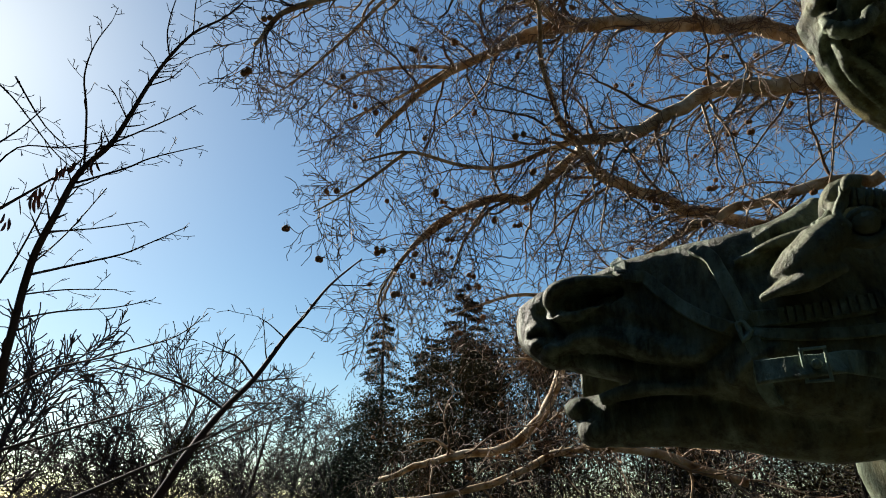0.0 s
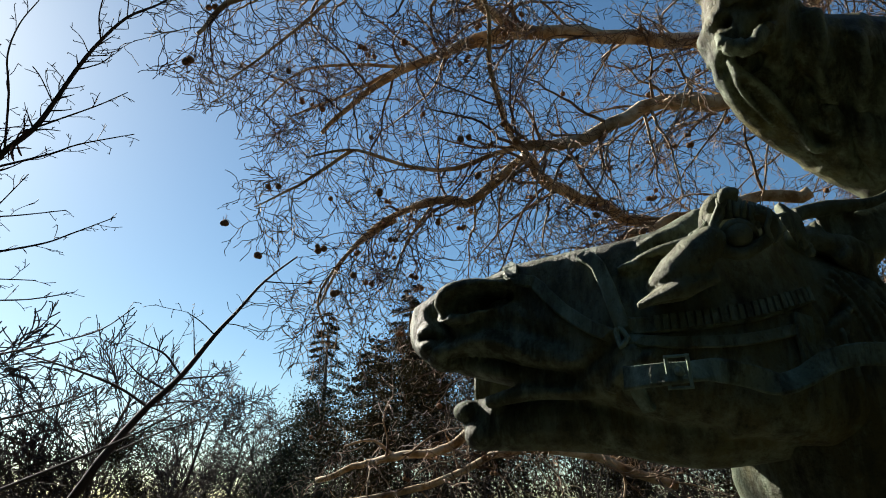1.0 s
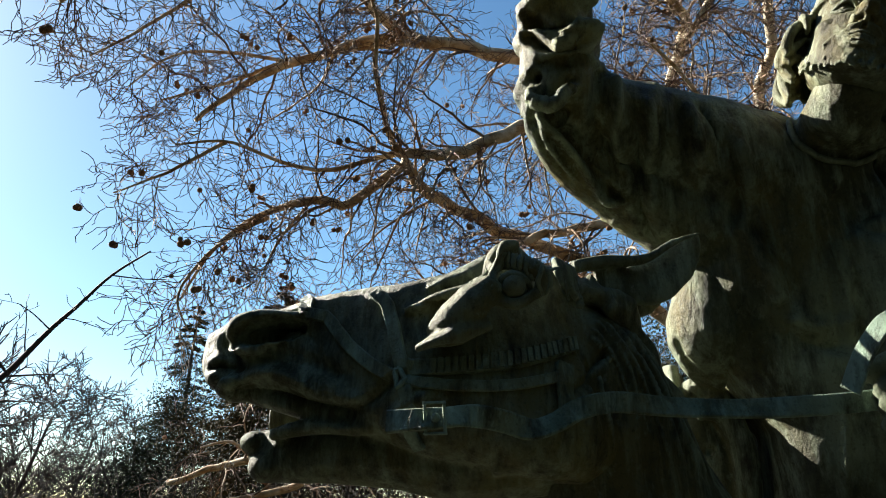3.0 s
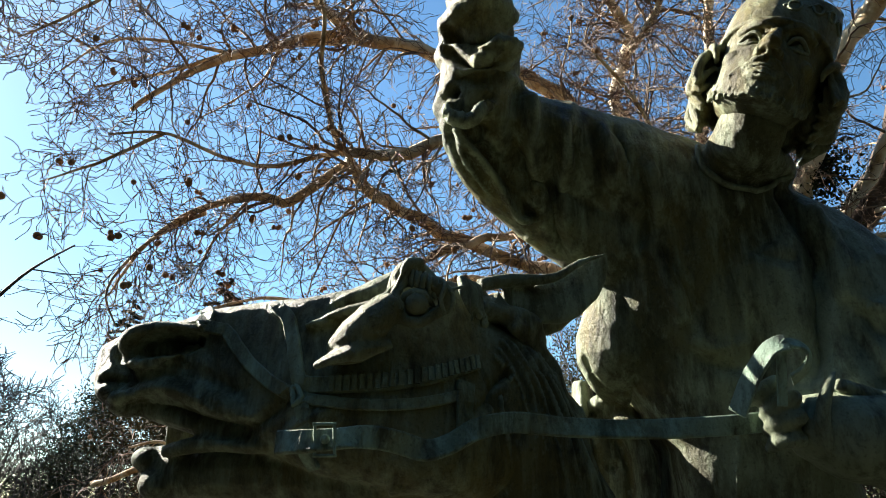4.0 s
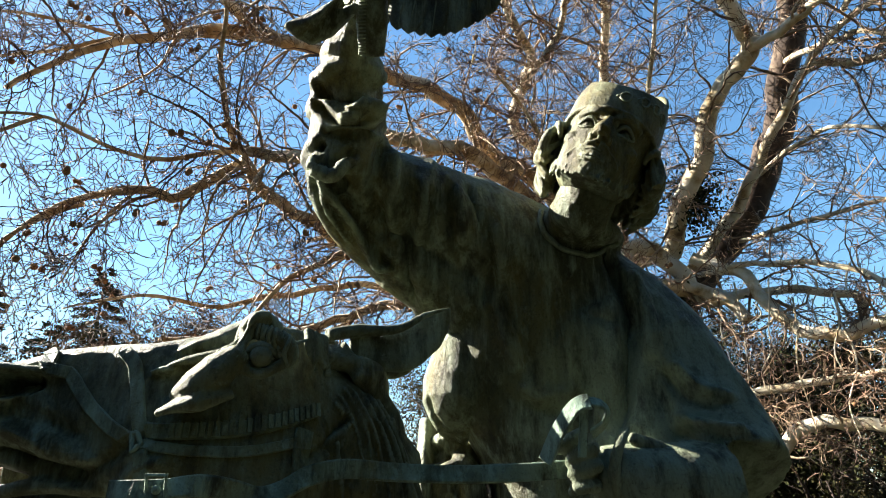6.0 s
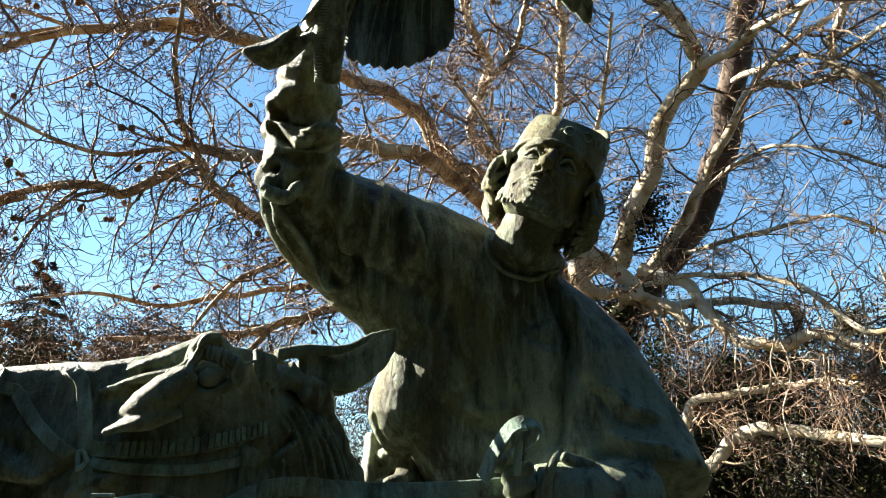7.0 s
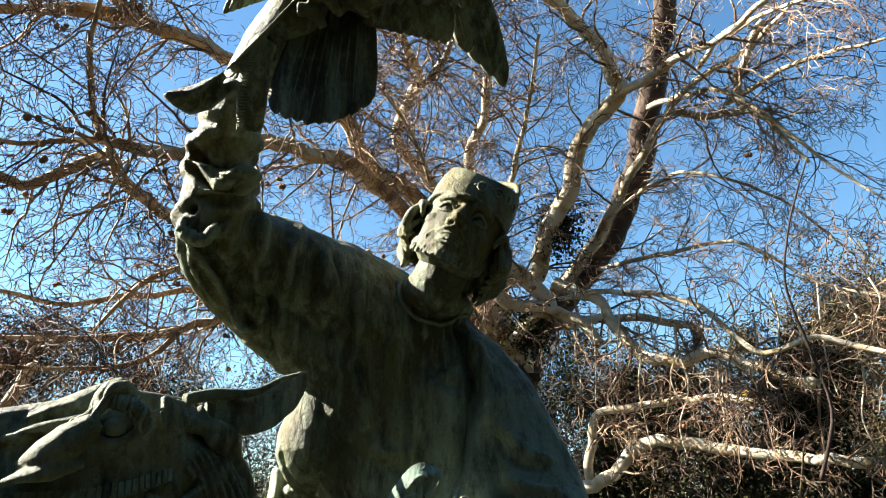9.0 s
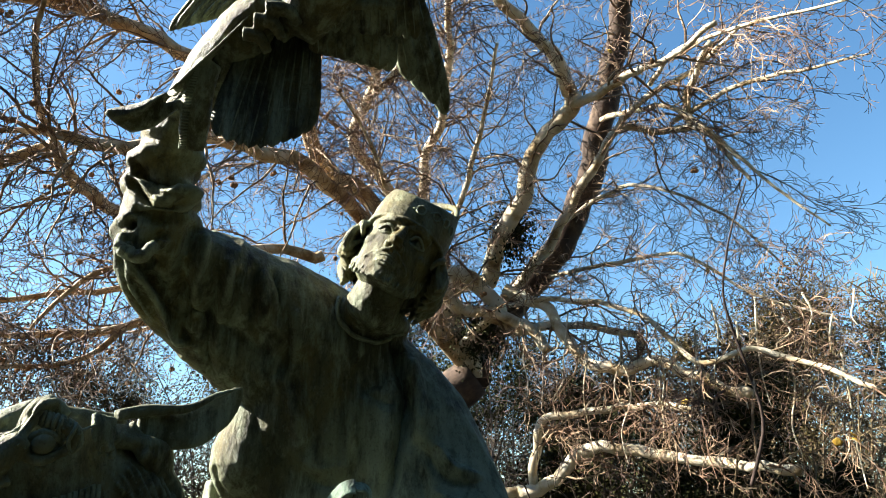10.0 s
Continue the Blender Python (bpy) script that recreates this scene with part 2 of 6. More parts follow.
def cast_form():
    """The overlapping forms: s broad ones, h those with fine shape, hd the rider's head, hind the horse's body."""
    s, h, hd, hind = Soup(), Soup(), Soup(), Soup()
    # horse: skull and muzzle, rings from the lips back to the poll
    rings = []
    for c, wide, high in (
        ((0.137, 1.115, 3.468), 0.026, 0.026),
        ((0.153, 1.112, 3.470), 0.046, 0.046),
        ((0.193, 1.095, 3.472), 0.060, 0.062),
        ((0.251, 1.064, 3.466), 0.062, 0.078),
        ((0.319, 1.030, 3.467), 0.062, 0.102),
        ((0.392, 0.997, 3.460), 0.070, 0.117),
        ((0.466, 0.964, 3.446), 0.088, 0.133),
        ((0.537, 0.951, 3.447), 0.100, 0.148),
        ((0.606, 0.941, 3.458), 0.108, 0.172),
        ((0.685, 0.936, 3.452), 0.104, 0.172),
        ((0.758, 0.944, 3.458), 0.094, 0.163),
        ((0.815, 0.954, 3.435), 0.080, 0.130),
    ):
        rings.append((c, (FAR - UPH * 0.10) * wide, (UPH + FAR * 0.10) * high))
    h.loft(rings, 64, 2.7, 0.10, 9.0)
    # lower jaw, mouth open
    jaw = [(0.227, 1.111, 3.340), (0.268, 1.083, 3.330), (0.346, 1.043, 3.330), (0.440, 1.005, 3.330), (0.537, 0.977, 3.330), (0.639, 0.959, 3.348)]
    h.tube(glide(jaw, 3), ramped([0.030, 0.043, 0.045, 0.055, 0.075, 0.085], 3), 14, 0.95, FAR)
    # filling added on the mouth's far side, keeping sun off the jaw
    h.tube(glide([(0.242, 1.168, 3.402), (0.315, 1.129, 3.401), (0.416, 1.073, 3.397), (0.500, 1.032, 3.392)], 3), ramped([0.035, 0.055, 0.06, 0.06], 3), 12, 0.35, FAR)
    # neck down to the withers, mane locks on its crest
    neck = [*[(0.674, 0.958, 3.445), (0.740, 0.974, 3.351), (0.786, 0.989, 3.240)], (0.98, 0.98, 2.92), (1.15, 0.93, 2.72)]
    s.tube(glide(neck, 3), ramped([0.13, 0.15, 0.17, 0.21, 0.25], 3), 18, 0.72, FAR)
    rnd = random.Random(4)
    for k in range(14):
        a = [Vector(p) + FAR * rnd.uniform(-0.03, 0.07) for p in [(0.711, 0.890, 3.583), (0.773, 0.904, 3.554), (0.825, 0.918, 3.485), (0.857, 0.924, 3.413), (0.894, 0.933, 3.325)]]
        a = a[k % 3:k % 3 + 3]
        wob = Vector((rnd.uniform(-0.03, 0.01), rnd.uniform(-0.02, 0.02), rnd.uniform(-0.02, 0.02)))
        s.tube(glide([a[0] + wob, a[1] - wob * 0.6, a[2] + wob * 0.8], 4), ramped([0.016, 0.020, 0.007], 4), 8)
    # near side of the neck under the mane
    h.tube(glide([(0.668, 0.930, 3.520), (0.735, 0.925, 3.470), (0.785, 0.935, 3.380), (0.825, 0.955, 3.270), (0.900, 0.970, 3.100)], 4), ramped([0.060, 0.080, 0.092, 0.110, 0.140], 4), 22, 0.82, FAR)
    # forelock and brow over the eye, cheek crests
    h.tube(glide([(0.595, 0.850, 3.600), (0.564, 0.852, 3.620), (0.543, 0.854, 3.600), (0.534, 0.854, 3.572)], 3), ramped([0.014, 0.017, 0.015, 0.010], 3), 10)
    for k in range(4):
        h.tube(glide([Vector(p) + Vector((0.006 * k, 0.012 * k - 0.02, -0.001 * k)) for p in [(0.569, 0.840, 3.620), (0.544, 0.828, 3.611), (0.534, 0.825, 3.594)]], 3), ramped([0.008, 0.009, 0.004], 3), 8)
    h.tube(glide([(0.540, 0.836, 3.590), (0.529, 0.833, 3.559), (0.539, 0.827, 3.533), (0.563, 0.816, 3.526), (0.586, 0.811, 3.539)], 3), ramped([0.010, 0.010, 0.011, 0.010, 0.008], 3), 8)
    h.tube(glide([(0.545, 0.829, 3.591), (0.568, 0.812, 3.589), (0.592, 0.804, 3.574), (0.602, 0.807, 3.553), (0.586, 0.812, 3.538)], 3), ramped([0.012, 0.012, 0.012, 0.010, 0.008], 3), 8)
    h.tube(glide([Vector(p) - FAR * 0.010 for p in [(0.537, 0.831, 3.558), (0.510, 0.841, 3.527), (0.482, 0.858, 3.504), (0.453, 0.882, 3.486)]], 3), ramped([0.016, 0.030, 0.027, 0.010], 3), 12)
    h.tube(glide([Vector(p) - FAR * 0.014 for p in [(0.535, 0.837, 3.494), (0.490, 0.848, 3.481), (0.435, 0.879, 3.462)]], 3), ramped([0.008, 0.019, 0.006], 3), 10)
    h.tube(glide([(0.531, 0.868, 3.565), (0.468, 0.881, 3.545), (0.415, 0.899, 3.527)], 3), ramped([0.012, 0.012, 0.004], 3), 8)
    h.tube(glide([(0.519, 0.895, 3.591), (0.477, 0.898, 3.574), (0.450, 0.906, 3.563)], 3), ramped([0.014, 0.012, 0.005], 3), 8)
    for k in range(6):
        a = Vector((0.637, 0.833, 3.607)) + Vector((0.008 * k, 0.006 * k, 0.0))
        h.tube(glide([a, a + Vector((-0.004, -0.012, -0.02)), a + Vector((0.002, -0.014, -0.05 - 0.008 * (k % 3)))], 3), ramped([0.008, 0.008, 0.003], 3), 7)
    # cheek muscle and jaw edge, lips
    h.tube(glide([(0.711, 0.880, 3.436), (0.674, 0.880, 3.376), (0.617, 0.893, 3.336), (0.546, 0.904, 3.320)], 3), ramped([0.02, 0.03, 0.034, 0.03], 3), 10)
    h.tube(glide([(0.445, 0.917, 3.407), (0.400, 0.933, 3.403), (0.347, 0.966, 3.412), (0.278, 1.006, 3.417), (0.216, 1.044, 3.419)], 3), ramped([0.010, 0.014, 0.013, 0.012, 0.010], 3), 8)
    h.tube(glide([(0.420, 0.934, 3.365), (0.368, 0.959, 3.365), (0.301, 1.002, 3.366), (0.242, 1.041, 3.355)], 3), ramped([0.012, 0.016, 0.014, 0.010], 3), 8)
    # nostril rims, lips
    h.tube(glide([(0.182, 1.029, 3.494), (0.171, 1.021, 3.506), (0.177, 1.013, 3.520), (0.211, 1.004, 3.531), (0.254, 0.991, 3.529), (0.284, 0.986, 3.536)], 3), ramped([0.012, 0.014, 0.014, 0.013, 0.011, 0.005], 3), 10)
    h.tube(glide([(0.183, 1.043, 3.478), (0.207, 1.008, 3.485), (0.233, 0.993, 3.491), (0.257, 0.991, 3.511)], 3), ramped([0.013, 0.012, 0.009, 0.005], 3), 8)
    h.ball((0.154, 1.063, 3.454), (0.024, 0.026, 0.030))
    h.ball((0.184, 1.060, 3.425), (0.034, 0.030, 0.020))
    h.ball((0.221, 1.096, 3.348), (0.026, 0.030, 0.019))
    h.ball((0.242, 1.080, 3.312), (0.032, 0.034, 0.026))
    # near ear laid back and hollowed, far ear behind it
    ear = [(0.735, 0.898, 3.597), (0.791, 0.895, 3.597), (0.842, 0.899, 3.611), (0.888, 0.897, 3.645), (0.917, 0.885, 3.677), (0.932, 0.872, 3.699)]
    h.tube(glide(ear, 3), ramped([0.026, 0.034, 0.044, 0.040, 0.024, 0.003], 3), 12, 0.30, FAR)
    h.tube(glide([(0.686, 0.879, 3.615), (0.744, 0.883, 3.631), (0.795, 0.879, 3.637), (0.833, 0.879, 3.648), (0.873, 0.869, 3.674), (0.924, 0.861, 3.694)], 3), ramped([0.012, 0.013, 0.010, 0.008, 0.006, 0.003], 3), 8)
    h.tube(glide([Vector(p) + FAR * 0.13 + Vector((-0.03, 0, 0.01)) for p in ear[:5]], 3), ramped([0.030, 0.038, 0.042, 0.03, 0.006], 3), 12, 0.40, FAR)
    # barrel, haunches, legs and tail of the horse, below the path
    back = -Vector((HEAD_ON.x, HEAD_ON.y, 0)).normalized()
    w = Vector((1.12, 0.95, 2.55))
    hind.tube(glide([w - back * 0.12 + Vector((0, 0, 0.02)), w + back * 0.35, w + back * 0.85, w + back * 1.35, w + back * 1.6], 3), ramped([0.22, 0.34, 0.36, 0.35, 0.2], 3), 18)
    for along, side, knee in ((0.0, -0.17, -0.12), (0.05, 0.17, -0.35), (1.35, -0.17, 0.14), (1.45, 0.17, 0.2)):
        a = w + back * along + FAR * side
        hind.tube(glide([a + Vector((0, 0, -0.1)), a + back * knee + Vector((0, 0, -0.72)), a + back * (knee * 0.4) + Vector((0, 0, -1.2)), a + back * (knee * 0.2) + Vector((0, 0, -1.45))], 4),
               ramped([0.17, 0.085, 0.055, 0.085], 4), 12)
    hind.tube(glide([w + back * 1.62 + Vector((0, 0, 0.1)), w + back * 1.85 + Vector((0, 0, -0.2)), w + back * 1.9 + Vector((0, 0, -0.8))], 4), ramped([0.06, 0.1, 0.03], 4), 12)

    # rider: tunic from the belt to the collar
    out = Vector((0.83, -0.49, 0.0)).normalized()           # across his chest
    fwd = Vector((0.49, 0.83, 0.0)).normalized()
    rings = []
    for c, wide, deep in (
        ((1.42, 1.10, 2.90), 0.26, 0.20),
        ((1.292, 1.000, 3.378), 0.165, 0.17),
        ((1.262, 1.002, 3.470), 0.195, 0.17),
        ((1.233, 1.017, 3.530), 0.222, 0.17),
        ((1.219, 0.995, 3.627), 0.222, 0.17),
        ((1.211, 0.971, 3.744), 0.208, 0.16),
        ((1.212, 0.937, 3.841), 0.180, 0.14),
        ((1.233, 0.895, 3.903), 0.115, 0.105),
        ((1.239, 0.857, 3.943), 0.072, 0.072),
    ):
        rings.append((c, out * wide * 0.97, fwd * deep))
    s.loft(rings, 30, 2.8)
    # sheet added to shade the lower tunic; cloak folds beside the saddle
    s.loft([((1.075, 1.220, 3.520), FAR * 0.12, out * 0.016), ((1.085, 1.240, 3.400), FAR * 0.20, out * 0.026), ((1.105, 1.250, 3.200), FAR * 0.22, out * 0.030), ((1.150, 1.260, 2.850), FAR * 0.22, out * 0.034)], 20, 2.4)
    h.tube(glide([(1.020, 1.090, 3.425), (1.028, 1.086, 3.395), (1.042, 1.082, 3.340), (1.050, 1.080, 3.270)], 4), ramped([0.014, 0.030, 0.036, 0.034], 4), 16, 0.7, FAR)
    h.tube(glide([(1.012, 1.060, 3.412), (1.040, 1.050, 3.418), (1.075, 1.040, 3.405)], 4), ramped([0.008, 0.014, 0.008], 4), 10)
    # standing collar
    for up, wide in ((-0.012, 0.084), (0.012, 0.076)):
        ring = [Vector((1.228, 0.842, 3.912 + up)) + out * wide * math.cos(2 * math.pi * n / 28) + fwd * wide * 1.05 * math.sin(2 * math.pi * n / 28) + Vector((0, 0, 0.024 * math.sin(2 * math.pi * n / 28) - 0.012 * math.cos(2 * math.pi * n / 28))) for n in range(29)]
        s.tube(ring, [0.022 - 0.3 * up] * 29, 10)
    # raised right arm in its wide sleeve, folds round the forearm
    arm = [(1.234, 0.932, 3.809), (1.110, 0.967, 3.880), (0.961, 0.981, 3.937), (0.823, 0.979, 3.979), (0.726, 0.962, 3.994)]
    s.tube(glide(arm, 3), ramped([0.155, 0.145, 0.118, 0.088, 0.074], 3), 18)
    hang = [(1.065, 0.991, 3.754), (0.926, 1.011, 3.816), (0.813, 1.011, 3.860), (0.715, 0.988, 3.922), (0.678, 0.961, 3.980)]
    s.tube(glide(hang, 3), ramped([0.10, 0.075, 0.052, 0.040, 0.028], 3), 14)
    fore = [(0.732, 0.970, 3.972), (0.719, 0.945, 4.053), (0.711, 0.926, 4.131), (0.705, 0.901, 4.209), (0.704, 0.874, 4.281)]
    s.tube(glide(fore, 3), ramped([0.080, 0.074, 0.066, 0.058, 0.052], 3), 16)
    for c, r, lean in (((0.721, 0.945, 4.029), 0.066, 0.35), ((0.718, 0.929, 4.103), 0.062, -0.25), ((0.710, 0.910, 4.155), 0.058, 0.3), ((0.704, 0.898, 4.214), 0.05, -0.3)):
        pts = []
        for k in range(13):
            a = 2 * math.pi * k / 12
            pts.append(Vector(c) + out * math.cos(a) * r + fwd * math.sin(a) * r + Vector((0, 0, lean * r * math.cos(a + 0.6))))
        s.tube(pts, [0.022 + 0.009 * math.sin(k * 1.3 + r * 300) for k in range(13)], 8)
    # turned-back cuff at the elbow
    s.tube(glide([(0.654, 0.932, 3.961), (0.650, 0.920, 3.987), (0.666, 0.913, 3.945), (0.696, 0.895, 3.936), (0.722, 0.886, 3.960)], 3), ramped([0.010, 0.008, 0.009, 0.008, 0.004], 3), 8)
    # left arm: shoulder, elbow by the flank, forearm back to the reins
    left = [(1.278, 0.881, 3.779), (1.356, 0.813, 3.686), (1.399, 0.756, 3.568), (1.417, 0.706, 3.471), (1.401, 0.654, 3.386)]
    s.tube(glide(left, 3), ramped([0.120, 0.118, 0.115, 0.112, 0.105], 3), 18)
    s.tube(glide([(1.283, 0.869, 3.720), (1.320, 0.840, 3.603), (1.334, 0.818, 3.492), (1.311, 0.792, 3.399)], 3), ramped([0.12, 0.12, 0.12, 0.115], 3), 16)
    low = [(1.330, 0.638, 3.366), (1.247, 0.658, 3.369), (1.174, 0.677, 3.380), (1.119, 0.701, 3.395)]
    s.tube(glide(low, 3), ramped([0.088, 0.074, 0.062, 0.038], 3), 16)
    h.tube(glide([(1.145, 0.646, 3.461), (1.118, 0.642, 3.433), (1.109, 0.648, 3.403), (1.112, 0.654, 3.374), (1.128, 0.662, 3.346)], 3), ramped([0.005, 0.009, 0.011, 0.011, 0.009], 3), 8)
    h.tube(glide([(1.151, 0.649, 3.447), (1.181, 0.650, 3.435), (1.216, 0.643, 3.425)], 3), ramped([0.010, 0.016, 0.016], 3), 10)
    # left fist: back of the hand, four curled fingers and the thumb
    h.ball((1.114, 0.705, 3.397), (0.034, 0.036, 0.034))
    for x, y in (((1.051, 0.703, 3.433), (1.074, 0.688, 3.449)), ((1.061, 0.691, 3.412), (1.084, 0.668, 3.426)), ((1.063, 0.691, 3.390), (1.088, 0.668, 3.399)), ((1.068, 0.695, 3.366), (1.093, 0.679, 3.369))):
        h.tube(glide([Vector(y) + Vector((0.01, 0.02, 0.0)), Vector(y), Vector(x), Vector(x) + Vector((0.012, 0.03, -0.008))], 3), ramped([0.010, 0.013, 0.013, 0.008], 3), 8)
    # lit drapery at his right side, belt bag below
    flat_on = Vector((-0.86, -0.25, 0.42)).normalized()
    along = Vector((0.36, -0.93, 0.0)).normalized()
    h.loft([(c, along * w, flat_on * 0.045) for c, w in (((1.043, 1.018, 3.760), 0.016), ((1.036, 1.006, 3.710), 0.034), ((1.022, 1.000, 3.645), 0.056), ((1.010, 1.007, 3.581), 0.070), ((1.008, 1.012, 3.535), 0.066), ((1.018, 1.026, 3.498), 0.044), ((1.034, 1.050, 3.472), 0.020))], 30, 2.0)
    h.tube(glide([(1.023, 1.119, 3.464), (1.032, 1.090, 3.473), (1.047, 1.083, 3.456), (1.040, 1.101, 3.434), (1.026, 1.120, 3.441)], 3), ramped([0.012, 0.018, 0.018, 0.016, 0.012], 3), 10)
    h.tube(glide([(1.045, 1.084, 3.461), (1.075, 1.067, 3.450), (1.111, 1.059, 3.427)], 3), ramped([0.020, 0.026, 0.018], 3), 10)
    h.tube(glide([(1.052, 1.071, 3.432), (1.069, 1.050, 3.415), (1.089, 1.042, 3.344), (1.092, 1.063, 3.260)], 3), ramped([0.02, 0.026, 0.026, 0.03], 3), 12)
    # neck, skull and jaw
    s.tube(glide([(1.236, 0.879, 3.828), (1.228, 0.826, 3.913), on_face(0, -0.030, -0.10), on_face(0, -0.02, -0.03)], 3), ramped([0.078, 0.064, 0.060, 0.055], 3), 18)
    hd.loft([(on_face(0, f, u), across * w * HEAD_SIZE, face * d * HEAD_SIZE) for f, u, w, d in (
        (0.050, -0.086, 0.024, 0.026), (0.038, -0.079, 0.044, 0.049), (0.024, -0.066, 0.058, 0.066), (0.011, -0.050, 0.066, 0.080), (0.003, -0.030, 0.070, 0.088), (0.000, -0.005, 0.073, 0.091),
        (-0.002, 0.020, 0.075, 0.093), (-0.003, 0.045, 0.077, 0.097), (-0.006, 0.075, 0.075, 0.094), (-0.010, 0.105, 0.062, 0.078), (-0.012, 0.125, 0.035, 0.045))], 36, 2.2)
    # nose with its wings, brows, cheekbones
    hd.loft([(on_face(0, f, u), across * w * HEAD_SIZE, face * d * HEAD_SIZE) for f, u, w, d in (
        (0.097, -0.030, 0.008, 0.008), (0.107, -0.024, 0.0135, 0.013), (0.111, -0.014, 0.0145, 0.017), (0.105, -0.001, 0.0115, 0.016), (0.096, 0.014, 0.009, 0.013), (0.087, 0.032, 0.009, 0.010))], 18)
    for sg in (-1, 1):
        hd.ball(on_face(sg * 0.0155, 0.098, -0.021), (0.0085, 0.012, 0.0085), turn, 12)
        hd.tube(glide([on_face(sg * 0.007, 0.089, 0.034), on_face(sg * 0.030, 0.089, 0.039), on_face(sg * 0.056, 0.068, 0.033)], 4), ramped([0.009, 0.010, 0.007], 4), 10)
        hd.ball(on_face(sg * 0.046, 0.052, -0.010), (0.024, 0.026, 0.019), turn, 14)
        # moustache sweeping down past the corner of the mouth
        for n in range(4):
            dz, df = 0.0032 * n, -0.0018 * n
            hd.tube(glide([on_face(sg * 0.004, 0.101 + df, -0.033 - dz), on_face(sg * 0.019, 0.096 + df, -0.037 - dz), on_face(sg * 0.036, 0.082 + df, -0.047 - dz), on_face(sg * (0.047 - 0.002 * n), 0.076 + df, -0.058 - dz)], 3), ramped([0.003, 0.0042, 0.0036, 0.0015], 3), 8)
    hd.tube(glide([on_face(-0.022, 0.089, -0.052), on_face(0, 0.098, -0.048), on_face(0.022, 0.089, -0.052)], 4), ramped([0.004, 0.006, 0.004], 4), 8)
    hd.tube(glide([on_face(-0.021, 0.087, -0.060), on_face(0, 0.096, -0.061), on_face(0.021, 0.087, -0.060)], 4), ramped([0.004, 0.0075, 0.004], 4), 8)
    hd.ball(on_face(0, 0.079, -0.074), (0.022, 0.014, 0.012), turn, 14)
    # short curly beard along the jaw
    rnd = random.Random(9)
    for sg in (-1, 1):
        edge = glide([on_face(sg * 0.078, -0.004, -0.012), on_face(sg * 0.073, 0.014, -0.050), on_face(sg * 0.056, 0.046, -0.072), on_face(sg * 0.028, 0.076, -0.080), on_face(0, 0.086, -0.082)], 10)
        for row in range(4):
            for n, p in enumerate(edge):
                out_way = (p - on_face(0, 0.0, -0.03)).normalized()
                p = p + crown * (0.008 * row - 0.006) * HEAD_SIZE + Vector((rnd.gauss(0, 0.002), rnd.gauss(0, 0.002), rnd.gauss(0, 0.002))) - out_way * 0.0065
                bend = across * rnd.uniform(-0.005, 0.005) + face * rnd.uniform(-0.002, 0.005)
                hd.tube(glide([p - out_way * 0.004 + crown * 0.006, p + out_way * 0.0025 + bend, p + out_way * 0.003 - crown * 0.009 + bend * 0.3], 3), ramped([0.0022, 0.0028, 0.0014], 3), 7)
    # hair over the ears and down the nape, in thick wavy locks
    for sg, wide, low in ((-1, 0.104, -0.062), (1, 0.112, -0.056)):
        hd.ball(on_face(sg * 0.082, -0.045, -0.008), (0.020, 0.040, 0.050), turn, 14)
        for n in range(13):
            back = -0.095 + 0.0098 * n
            top = on_face(sg * (0.078 + 0.006 * math.sin(n)), back, 0.052)
            mid = on_face(sg * (wide + rnd.uniform(-0.008, 0.006)), back + rnd.uniform(-0.006, 0.010), 0.008 + rnd.uniform(-0.01, 0.01))
            bulge = on_face(sg * (wide - 0.006 + rnd.uniform(-0.006, 0.008)), back + rnd.uniform(-0.012, 0.004), low * 0.55)
            end = on_face(sg * (wide - 0.026), back + rnd.uniform(-0.004, 0.012), low + rnd.uniform(-0.016, 0.016) + 0.0016 * max(0, n - 8) * 10)
            hd.tube(glide([top, mid, bulge, end], 4), ramped([0.007, 0.0105, 0.0105, 0.004], 4), 9)
        # the lock curling forward at the temple
        hd.tube(glide([on_face(sg * 0.083, 0.010, 0.046), on_face(sg * 0.092, 0.030, 0.034), on_face(sg * 0.086, 0.044, 0.020), on_face(sg * 0.079, 0.040, 0.006), on_face(sg * 0.079, 0.028, 0.004)], 4), ramped([0.008, 0.0085, 0.008, 0.006, 0.003], 4), 9)
    hd.ball(on_face(0.01, -0.075, -0.025), (0.086, 0.042, 0.062), turn, 16)
    for n in range(17):
        a0 = on_face(-0.080 + 0.0108 * n, -0.088 + 0.00040 * (n - 8) ** 2, 0.045)
        b0 = a0 - crown * rnd.uniform(0.105, 0.150) + face * 0.02
        hd.tube(glide([a0, a0.lerp(b0, 0.35) - face * 0.022, a0.lerp(b0, 0.7) - face * 0.012, b0], 3), ramped([0.010, 0.014, 0.012, 0.005], 3), 8)
    # stiff cap with a thin rolled rim, its crown sagging back to a corner
    ring = [2 * math.pi * n / 40 for n in range(41)]
    hd.tube([on_face(0.086 * math.cos(w), -0.004 + 0.104 * math.sin(w), 0.053 - 0.008 * math.sin(w)) for w in ring], [0.0048] * 41, 8)
    hd.loft([(on_face(a, f, u), across * w * HEAD_SIZE, (face * d - crown * lean) * HEAD_SIZE) for a, f, u, w, d, lean in (
        (0, -0.004, 0.052, 0.082, 0.100, 0.010), (0, -0.006, 0.064, 0.086, 0.103, 0.014), (0, -0.006, 0.095, 0.087, 0.102, 0.024), (0, -0.004, 0.130, 0.084, 0.096, 0.036), (0.001, 0.000, 0.156, 0.078, 0.088, 0.044), (0.002, 0.001, 0.163, 0.070, 0.078, 0.044), (0.002, 0.001, 0.166, 0.03, 0.03, 0.016))], 44, 2.4)
